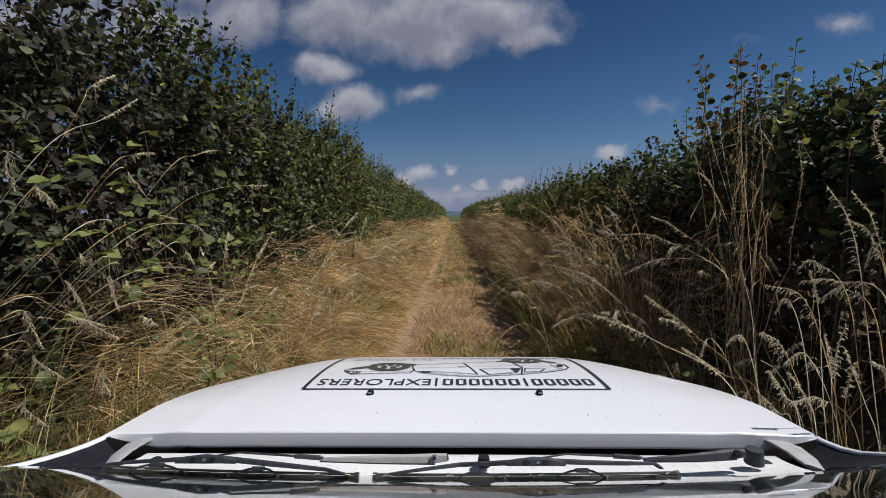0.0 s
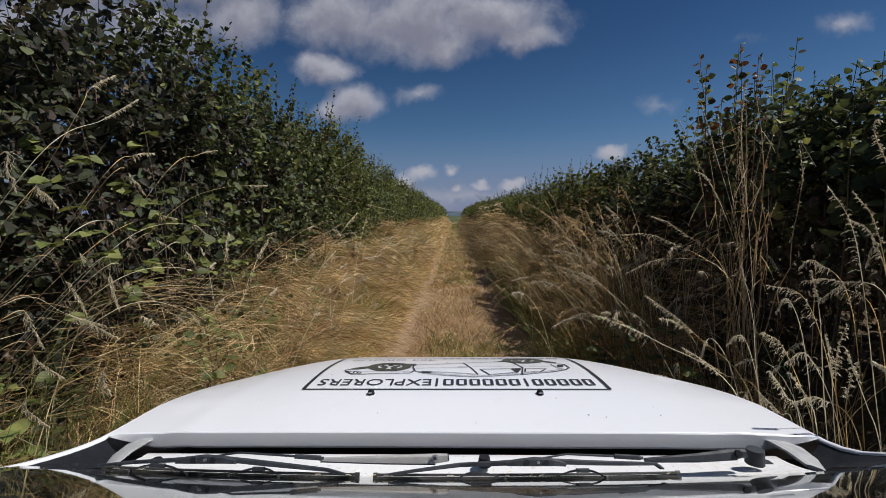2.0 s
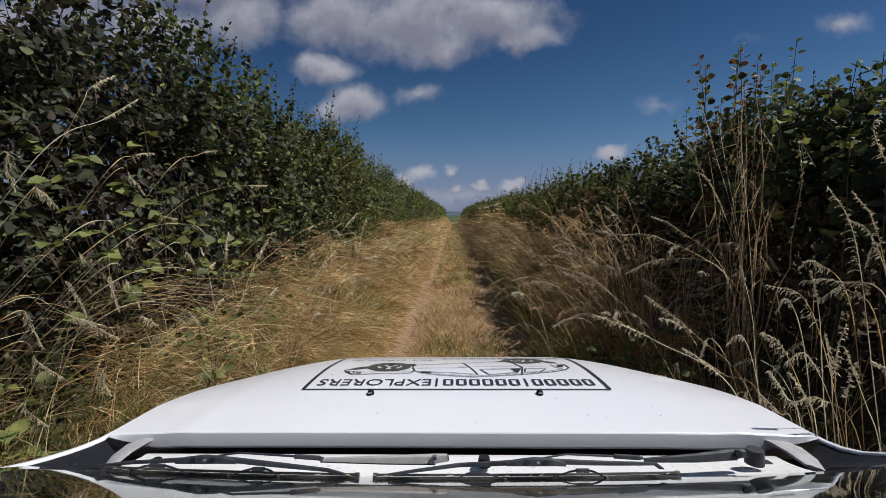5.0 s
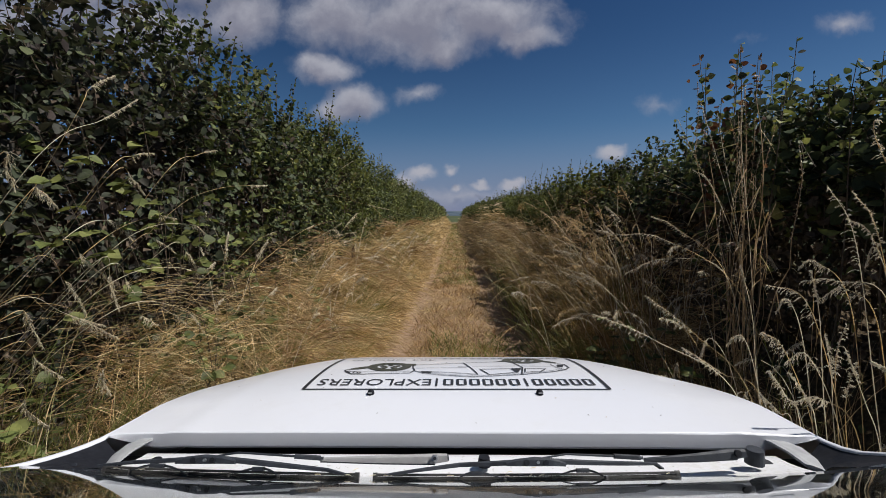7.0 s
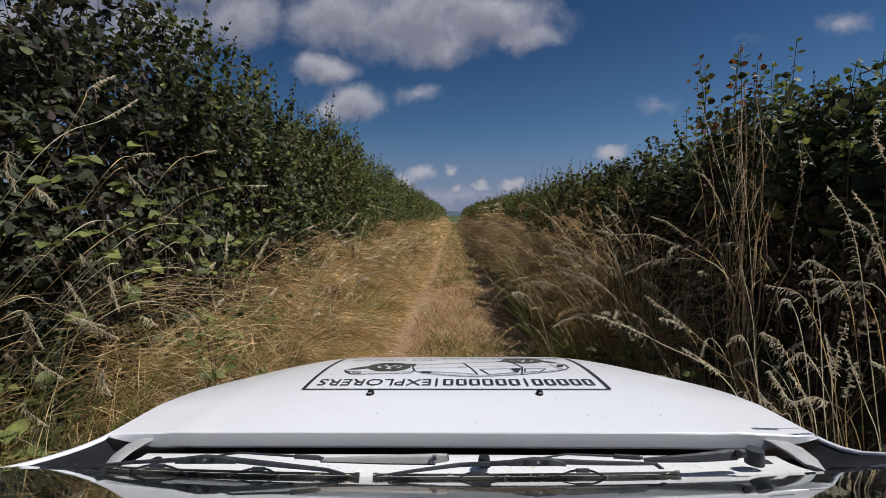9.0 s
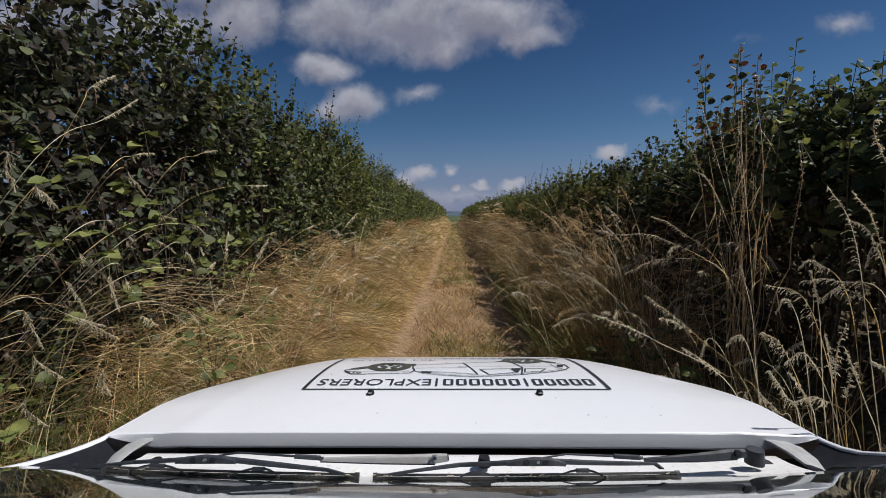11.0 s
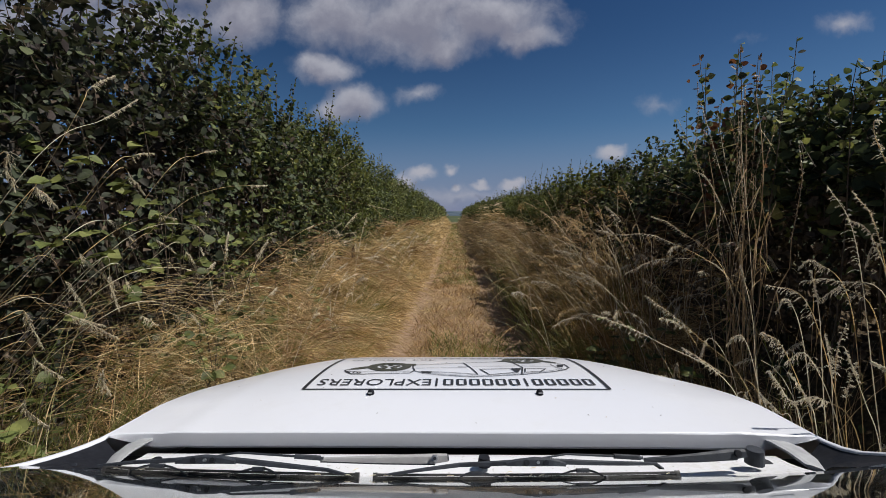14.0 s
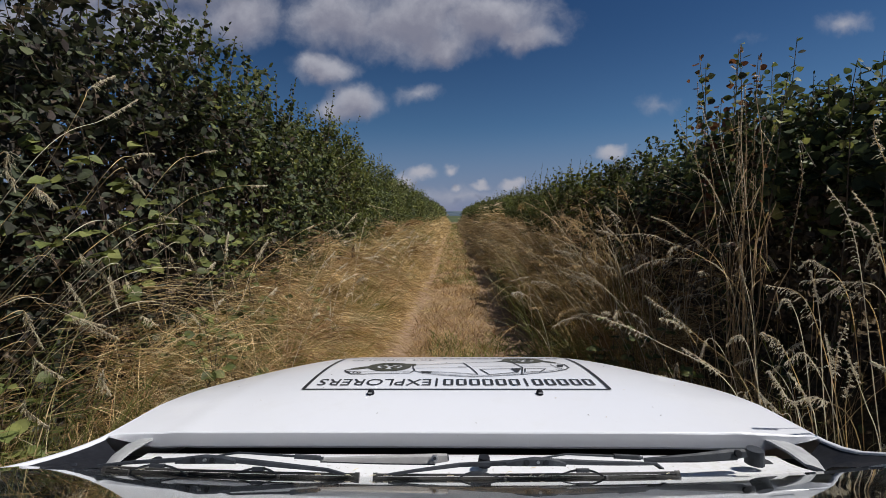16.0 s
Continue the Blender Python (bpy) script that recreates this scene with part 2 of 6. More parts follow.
def scuttle_material():
    """White paint with yellowish grime that gathers towards the ends."""
    m, g, b, out = material("grimy_white_paint")
    pos = g.node("ShaderNodeNewGeometry").outputs["Position"]
    sep = g.node("ShaderNodeSeparateXYZ")
    g.link(pos, sep.inputs[0])
    ends = g.remap(g.math("ABSOLUTE", sep.outputs[0]), 0.25, 0.62, 0.12, 0.9)
    grime = g.math("MULTIPLY", g.remap(g.noise(pos, 34.0, 6.0, 0.65), 0.42, 0.62), ends)
    col = g.mix(g.math("MULTIPLY", grime, 0.5), (0.70, 0.70, 0.71), (0.42, 0.41, 0.33))
    col = g.mix(g.math("MULTIPLY", g.remap(g.noise(pos, 120.0, 3.0), 0.62, 0.72), 0.5), col, (0.25, 0.21, 0.15))
    g.link(col, b.inputs["Base Color"])
    g.link(g.remap(grime, 0.0, 1.0, 0.35, 0.8), b.inputs["Roughness"])
    return m


M_SCUTTLE = scuttle_material()
M_INK = plain("black_vinyl_print", (0.02, 0.02, 0.022), 0.5)
M_INK_GREY = plain("grey_vinyl_print", (0.16, 0.16, 0.17), 0.5)
M_INK_OLIVE = plain("faded_vinyl_print", (0.05, 0.05, 0.035), 0.5)
M_PLASTIC = plain("black_plastic", (0.009, 0.010, 0.014), 0.7, 0.0, 0.25, 60.0, 0.0, 0.2)
M_ARM = plain("dark_wiper_metal", (0.026, 0.030, 0.038), 0.6, 0.0, 0.3, 80.0, 0.0, 0.3)
M_ARM_WORN = plain("worn_wiper_metal", (0.40, 0.39, 0.385), 0.45, 0.4, 0.14, 25.0)
M_RUBBER = plain("dusty_rubber", (0.03, 0.028, 0.026), 0.7, 0.0, 0.5, 140.0)
M_BLADE = plain("blade_backing", (0.045, 0.043, 0.042), 0.5, 0.2, 0.3, 90.0)
M_STEEL = plain("bright_steel", (0.45, 0.45, 0.46), 0.35, 0.9, 0.2, 60.0)
M_DARK = plain("dark_cabin_and_gap_shade", (0.02, 0.02, 0.022), 0.85)
M_TYRE = plain("tyre_rubber", (0.025, 0.024, 0.023), 0.85, 0.0, 0.4, 20.0)
# the grey holds the shade that falls on the white hinge struts
M_HINGE = plain("shade_grey_hinge", (0.34, 0.345, 0.35), 0.5, 0.0, 0.12, 40.0)
M_GREY = plain("grey_alloy", (0.35, 0.35, 0.36), 0.4, 0.8, 0.1, 20.0)
M_LAMP = plain("lamp_lens", (0.55, 0.56, 0.58), 0.1, 0.3, 0.1, 20.0, 1.0)


def glass_material():
    m, g, b, out = material("windscreen_glass")
    b.inputs["Base Color"].default_value = (0.75, 0.82, 0.80, 1)
    b.inputs["Transmission Weight"].default_value = 1.0
    b.inputs["IOR"].default_value = 1.45
    pos = g.node("ShaderNodeNewGeometry").outputs["Position"]
    g.link(g.remap(g.noise(pos, 9.0, 5.0), 0.4, 0.8, 0.004, 0.035), b.inputs["Roughness"])
    return m


M_GLASS = glass_material()

# ---- mesh helpers ----


def fill(mesh, verts, faces):
    """Puts arrays of vertices and of faces (all with the same number of corners) into a mesh."""
    verts, faces = np.asarray(verts, np.float32), np.asarray(faces, np.int32)
    n, k = faces.shape
    mesh.vertices.add(len(verts))
    mesh.vertices.foreach_set("co", verts.ravel())
    mesh.loops.add(n * k)
    mesh.loops.foreach_set("vertex_index", faces.ravel())
    mesh.polygons.add(n)
    mesh.polygons.foreach_set("loop_start", np.arange(0, n * k, k, dtype=np.int32))
    mesh.update(calc_edges=True)
    return mesh


def solid(name, verts, faces, mat, parent=None, label="", smooth=False):
    me = fill(bpy.data.meshes.new(name), verts, faces)
    me.materials.append(mat)
    if smooth:
        me.polygons.foreach_set("use_smooth", np.ones(len(me.polygons), bool))
    ob = new(name, me)
    if parent:
        ob.parent = parent
    return tagged(ob, label)


def part(name, bm, mat, parent=None, label="", smooth=False):
    me = bpy.data.meshes.new(name)
    bm.to_mesh(me)
    bm.free()
    me.materials.append(mat)
    if smooth:
        me.polygons.foreach_set("use_smooth", np.ones(len(me.polygons), bool))
    ob = new(name, me)
    if parent:
        ob.parent = parent
    return tagged(ob, label)


def thing(name, label, category, group="", kind="", at=(0, 0, 0)):
    ob = tagged(new(name), label, category, group, kind)
    ob.location = at
    return ob


def unit(v):
    return v / np.maximum(np.linalg.norm(v, axis=-1, keepdims=True), 1e-9)


def leaf_arrays(rng, at, along, up, size, broad=True):
    """Folded leaves at the given places: their long axes, their upper sides, their lengths."""
    if broad:
        half = [(.30, .13, .04), (.47, .47, .10), (.30, .82, .05)]
        t = np.array([(0, 0, 0), *half, (0, 1.06, -.06), *[(-x, y, z) for x, y, z in half[::-1]]])
        f = np.array([(0, 1, 2), (0, 2, 4), (2, 3, 4), (0, 4, 6), (4, 5, 6), (0, 6, 7)])
    else:
        t = np.array([(0, 0, 0), (.30, .45, .07), (0, 1, -.04), (-.30, .45, .07), (0, .5, -.02)])
        f = np.array([(4, i, (i + 1) % 4) for i in range(4)])
    n = len(at)
    y = unit(along)
    x = unit(np.cross(y, up) + 1e-6)
    z = np.cross(x, y)
    wide = rng.uniform(0.8, 1.15, (n, 1, 1))
    s = np.asarray(size).reshape(n, 1, 1)
    curl = rng.uniform(0.4, 2.2, (n, 1, 1))
    jag = 1 + rng.uniform(-0.24, 0.24, (n, len(t), 1)) * (np.abs(t[None, :, :1]) > 0.01)
    v = at[:, None] + s * (jag * x[:, None] * t[None, :, :1] * wide + y[:, None] * t[None, :, 1:2] + z[:, None] * t[None, :, 2:] * curl)
    return v.reshape(-1, 3), (f[None] + (np.arange(n) * len(t))[:, None, None]).reshape(-1, 3)


def blade_arrays(rng, base, tip, sag, width, rings=5):
    """Grass blades as bowed ribbons from base to tip; sag is how far the middle bows upward."""
    n = len(base)
    k = np.linspace(0, 1, rings)[None, :, None]
    span = tip - base
    line = base[:, None] + span[:, None] * k
    line[:, :, 2] += (np.asarray(sag).reshape(n, 1) * (4 * k[:, :, 0] * (1 - k[:, :, 0])) * (0.6 + 0.5 * k[:, :, 0]))
    side = unit(np.cross(span, rng.normal(0, 1, (n, 3)) + np.array([0, -1.5, 0.6])))
    w = np.asarray(width).reshape(n, 1, 1) * (1 - 0.85 * k ** 2) * 0.5
    v = np.stack([line - side[:, None] * w, line + side[:, None] * w], 2).reshape(-1, 3)
    i = np.arange(rings - 1)
    quad = np.stack([2 * i, 2 * i + 1, 2 * i + 3, 2 * i + 2], 1)
    f = (quad[None] + (np.arange(n) * rings * 2)[:, None, None]).reshape(-1, 4)
    return v, f


def rods_arrays(lines, radii):
    """Three-sided tapering rods along lines (n, rings, 3) with radii (n, rings)."""
    lines = np.asarray(lines, float)
    n, m, _ = lines.shape
    d = unit(lines[:, -1] - lines[:, 0])
    a = unit(np.cross(d, np.array([0.31, 0.52, 0.79])))
    b = np.cross(d, a)
    ang = np.radians([90, 210, 330])
    ring = a[:, None, None] * np.cos(ang)[None, None, :, None] + b[:, None, None] * np.sin(ang)[None, None, :, None]
    v = (lines[:, :, None] + ring * np.asarray(radii).reshape(n, m, 1, 1)).reshape(-1, 3)
    f = []
    for i in range(m - 1):
        for j in range(3):
            f.append((3 * i + j, 3 * i + (j + 1) % 3, 3 * i + 3 + (j + 1) % 3, 3 * i + 3 + j))
    f = (np.array(f)[None] + (np.arange(n) * m * 3)[:, None, None]).reshape(-1, 4)
    return v, f


def seed_arrays(rng, lines, count, spread, size):
    """Spikelets round the ends of stems: lines (n, rings, 3); each one a slim double cone."""
    n, m, _ = lines.shape
    u = np.linspace(0.0, 1.0, count)[None] + rng.uniform(-0.02, 0.02, (n, count))
    x = np.clip(u, 0, 0.999) * (m - 1)
    i = x.astype(int)
    rows = np.arange(n)[:, None]
    p = lines[rows, i] + (lines[rows, np.minimum(i + 1, m - 1)] - lines[rows, i]) * (x - i)[..., None]
    d = unit(lines[rows, np.minimum(i + 1, m - 1)] - lines[rows, i])
    out = unit(rng.normal(0, 1, (n, count, 3)))
    out[..., 2] -= 0.25
    taper = (np.sin(np.pi * np.clip(u * 0.9 + 0.1, 0, 1)) * 0.9 + 0.15)[..., None]
    q = p + out * spread * taper * rng.uniform(0.15, 1.0, (n, count, 1))
    axis = unit(d * 1.2 + out * 0.8).reshape(-1, 3)
    q = q.reshape(-1, 3)
    s = size * rng.uniform(0.7, 1.3, (len(q), 1, 1))
    a = unit(np.cross(axis, np.array([0.2, 0.9, 0.4])))
    b = np.cross(axis, a)
    t = np.array([(0, 0, -.5), (.12, 0, 0), (-.06, .105, 0), (-.06, -.105, 0), (0, 0, .6)])
    v = q[:, None] + s * (a[:, None] * t[None, :, :1] + b[:, None] * t[None, :, 1:2] + axis[:, None] * t[None, :, 2:])
    f = np.array([(0, 2, 1), (0, 3, 2), (0, 1, 3), (4, 1, 2), (4, 2, 3), (4, 3, 1)])
    return v.reshape(-1, 3), (f[None] + (np.arange(len(q)) * 5)[:, None, None]).reshape(-1, 3)


def wave(x, y, seed, scale):
    """Smooth noise of arrays, about -1 to 1."""
    r = np.random.default_rng(seed)
    total = np.zeros(np.broadcast(x, y).shape)
    for i in range(6):
        a, b, c = r.uniform(-1, 1) * 2.2, r.uniform(-1, 1) * 2.2, r.uniform(0, 6.28)
        total = total + np.sin((a * x + b * y) / scale * (1 + i * 0.35) + c)
    return total / 3.2


# ---- ground ----


def ground_height(x, y):
    x, y = np.asarray(x, float), np.asarray(y, float)
    ax = np.abs(x)
    near = np.clip((150 - y) / 60, 0, 1)
    bank = 0.62 * np.clip((ax - 0.92) / 1.3, 0, 1) ** 1.3
    rut = -0.045 * np.exp(-((ax - 0.68) / 0.16) ** 2) + 0.03 * np.exp(-(ax / 0.35) ** 2)
    small = 0.012 * wave(x, y, 3, 0.12) + 0.02 * wave(x, y, 4, 0.7)
    roll_far = 1.2 * wave(x, y, 5, 400.0) * np.clip((y - 200) / 500, 0, 1)
    return near * (bank + rut + small) + roll_far - 6.0 * np.clip((y - 170) / 400, 0, 1)


def build_ground():
    xs = np.concatenate([-np.geomspace(2600, 4, 26), np.arange(-3.4, 3.41, 0.085), np.geomspace(4, 2600, 26)])
    ys = np.concatenate([-np.geomspace(900, 20, 14), np.arange(-17, 1, 0.5), np.arange(1, 26, 0.105), np.geomspace(26.3, 170, 120), np.geomspace(180, 2700, 40)])
    X, Y = np.meshgrid(xs, ys)
    v = np.stack([X, Y, ground_height(X, Y)], -1).reshape(-1, 3)
    w = len(xs)
    i = (np.arange(len(ys) - 1)[:, None] * w + np.arange(w - 1)[None]).ravel()
    ob = solid("ground", v, np.stack([i, i + 1, i + w + 1, i + w], 1), M_GROUND, smooth=True)
    tagged(ob, "dry rutted farm lane of soil and straw", "ground", kind="structure")


build_ground()


def build_hills():
    for dist, high, seed in ((2300, 12, 11), (2900, 30, 12)):
        a = np.linspace(-1.3, 1.3, 160)
        top = high * (0.55 + 0.45 * wave(a * 10, a * 0, seed, 1.0)) + 2
        p = np.stack([dist * np.sin(a), dist * np.cos(a)], -1)
        rows = [np.column_stack([p * k, np.full(len(a), -9.0) if h == 0 else top * h]) for k, h in ((0.93, 0), (0.97, 0.6), (1.0, 1.0), (1.05, 0.7))]
        v = np.concatenate(rows)
        n = len(a)
        i = (np.arange(3)[:, None] * n + np.arange(n - 1)[None]).ravel()
        ob = solid("backdrop_hills", v, np.stack([i, i + 1, i + n + 1, i + n], 1), M_HILL, smooth=True)
        tagged(ob, "distant blue hazy hills on the horizon", "hills", kind="structure")


build_hills()

# ---- the car ----


def bonnet_z(x, y):
    """Height of the bonnet's skin."""
    ax = np.abs(np.asarray(x, float))
    y = np.asarray(y, float)
    z = 1.155 - 0.225 * np.clip(y - 1.05, 0, None) ** 2 - 0.9 * np.clip(y - 1.80, 0, None) ** 2
    k = np.interp(y, [0.9, 1.1, 1.4, 1.6, 1.9, 2.1], [0.003, 0.014, 0.05, 0.075, 0.12, 0.17])
    crease = 0.0028 * np.exp(-((ax - 0.56 - 0.10 * (1.3 - y)) / 0.030) ** 2)
    return z - k * np.clip((ax - 0.36) / 0.38, 0, None) ** 2 + crease * np.clip((1.7 - y), 0, 1)


def bonnet_half(y):
    return np.interp(y, [0.88, 1.2, 1.5, 1.8, 2.05, 2.2], [0.752, 0.752, 0.735, 0.69, 0.62, 0.52])


def strip_mesh(rows, closed=False):
    """Quads between rows of points, all of one length."""
    rows = np.asarray(rows, float)
    m, n, _ = rows.shape
    i = (np.arange(m - 1)[:, None] * n + np.arange(n - 1)[None]).ravel()
    f = np.stack([i, i + 1, i + n + 1, i + n], 1)
    if closed:
        j = np.arange(m - 1) * n + n - 1
        f = np.concatenate([f, np.stack([j, j - n + 1, j + 1, j + n], 1)])
    return rows.reshape(-1, 3), f


def box_bm(size, at=(0, 0, 0), bevel=0.0, turn=None):
    bm = bmesh.new()
    m = Matrix.Translation(at) @ (turn.to_4x4() if turn else Matrix()) @ Matrix.Diagonal((*size, 1))
    bmesh.ops.create_cube(bm, size=1.0, matrix=m)
    if bevel:
        bmesh.ops.bevel(bm, geom=bm.edges[:], offset=bevel, segments=2, affect="EDGES", profile=0.6)
    return bm


def disc_bm(r1, r2, depth, m, seg=20):
    bm = bmesh.new()
    bmesh.ops.create_cone(bm, cap_ends=True, segments=seg, radius1=r1, radius2=r2, depth=depth, matrix=m)
    return bm


def bar_bm(points, widths, heights, up=Vector((0, -0.5, 0.86))):
    """A bar with a four-sided section along points."""
    bm = bmesh.new()
    prev = None
    pts = [Vector(p) for p in points]
    for i, p in enumerate(pts):
        d = (pts[min(i + 1, len(pts) - 1)] - pts[max(i - 1, 0)]).normalized()
        s = d.cross(up).normalized()
        u = s.cross(d).normalized()
        w, h = widths[i] / 2, heights[i] / 2
        ring = [bm.verts.new(p + s * a * w + u * b * h) for a, b in ((-1, -1), (1, -1), (1, 0.4), (0.55, 1), (-0.55, 1), (-1, 0.4))]
        if prev:
            for j in range(6):
                bm.faces.new((prev[j], prev[(j + 1) % 6], ring[(j + 1) % 6], ring[j]))
        else:
            bm.faces.new(ring[::-1])
        prev = ring
    bm.faces.new(prev)
    return bm


car = thing("car", "white off-road car with a printed bonnet, standing in the lane", "car")

GLASS_FOOT, GLASS_RISE = 0.765, 0.578


def glass_z(x, y):
    d = np.clip(GLASS_FOOT - np.asarray(y), 0, 0.9)
    ax = np.abs(np.asarray(x, float))
    bow = 0.030 * ax ** 2 + np.where(np.asarray(x) > 0, 0.40, 0.035) * np.maximum(ax - 0.52, 0) ** 2
    return 1.585 - GLASS_RISE * y + bow - 0.31 * d * d * (1 - d / 0.9)


def glass_foot(x):
    return GLASS_FOOT - 0.11 * np.asarray(x) ** 2


def build_bonnet():
    ys = np.concatenate([np.linspace(0.92, 1.8, 40), np.linspace(1.83, 2.2, 12)])
    s = np.linspace(-1, 1, 81)
    top = []
    for y in ys:
        x = s * bonnet_half(y)
        yy = y - 0.006 * (np.abs(s) ** 6) * (y < 1.0)
        top.append(np.column_stack([x, np.full(len(s), yy) if np.ndim(yy) == 0 else yy, bonnet_z(x, y)]))
    v, f = strip_mesh(top)
    ob = solid("bonnet", v, f, M_PAINT, car, "white painted bonnet with fine dust and scratches", smooth=True)
    # rear lip, folded down and under
    x = s * bonnet_half(0.92)
    rear = []
    k = np.clip((1.0 - np.abs(s)) / 0.14, 0.0, 1) ** 0.8
    for dy, dz in ((0.0, 0.0), (-0.002, -0.001), (-0.004, -0.003), (-0.009, -0.029), (-0.007, -0.034), (0.006, -0.037), (0.05, -0.046)):
        rear.append(np.column_stack([x, 0.92 + dy - 0.006 * np.abs(s) ** 6, bonnet_z(x, 0.92) + dz * (0.08 + 0.92 * k)]))
    v, f = strip_mesh(rear)
    lip = solid("bonnet_lip", v, f[:, ::-1], M_PAINT, ob, "folded white lip of the bonnet")
    lip.data.polygons.foreach_set("use_smooth", np.zeros(len(lip.data.polygons), bool))
    return ob


bonnet = build_bonnet()


def on_bonnet(u, v, lift=0.0018):
    return (u, v, float(bonnet_z(u, v)) + lift)


def ribbon(name, pts, width, mat, parent, closed=False, label=""):
    """A flat printed line on the bonnet's skin."""
    dense = []
    pts = list(pts) + ([pts[0]] if closed else [])
    for (a, b), (c, d) in zip(pts, pts[1:]):
        n = max(2, int(math.hypot(c - a, d - b) / 0.025) + 1)
        dense += [(a + (c - a) * i / n, b + (d - b) * i / n) for i in range(n)]
    dense.append(pts[-1])
    p = np.array(dense)
    d = np.gradient(p, axis=0)
    nrm = np.stack([-d[:, 1], d[:, 0]], 1)
    nrm /= np.maximum(np.linalg.norm(nrm, axis=1, keepdims=True), 1e-9)
    rows = [[on_bonnet(*(q + n * width / 2)), on_bonnet(*(q - n * width / 2))] for q, n in zip(p, nrm)]
    v, f = strip_mesh(rows)
    return solid(name, v, f, mat, parent, label)


def patch(name, ring, mat, parent, lift=0.0018):
    """A filled printed shape given by its outline on the bonnet."""
    c = np.mean(ring, axis=0)
    v = [on_bonnet(*c, lift)] + [on_bonnet(*q, lift) for q in ring]
    n = len(ring)
    return solid(name, v, [(0, 1 + i, 1 + (i + 1) % n) for i in range(n)], mat, parent)


def lettering(text, x0, x1, y0, y1, mat, parent):
    """Words printed on the bonnet, to be read from in front of the car."""
    cu = bpy.data.curves.new("words", "FONT")
    cu.body, cu.size, cu.resolution_u = text, 1.0, 3
    tmp = new("words", cu)
    bpy.context.view_layer.update()
    me = bpy.data.meshes.new_from_object(tmp.evaluated_get(bpy.context.evaluated_depsgraph_get()))
    bpy.data.objects.remove(tmp)
    bpy.data.curves.remove(cu)
    co = np.zeros(len(me.vertices) * 3, np.float32)
    me.vertices.foreach_get("co", co)
    co = co.reshape(-1, 3)
    lo, hi = co.min(0), co.max(0)
    u = (co[:, 0] - lo[0]) / (hi[0] - lo[0])
    v = (co[:, 1] - lo[1]) / (hi[1] - lo[1])
    X, Y = x1 - u * (x1 - x0), y1 - (1 - 0) * 0 - v * (y1 - y0)
    out = np.column_stack([X, Y, bonnet_z(X, Y) + 0.0018]).astype(np.float32)
    me.vertices.foreach_set("co", out.ravel())
    me.update()
    me.materials.clear()
    me.materials.append(mat)
    ob = new("lettering", me)
    ob.parent = parent
    return ob


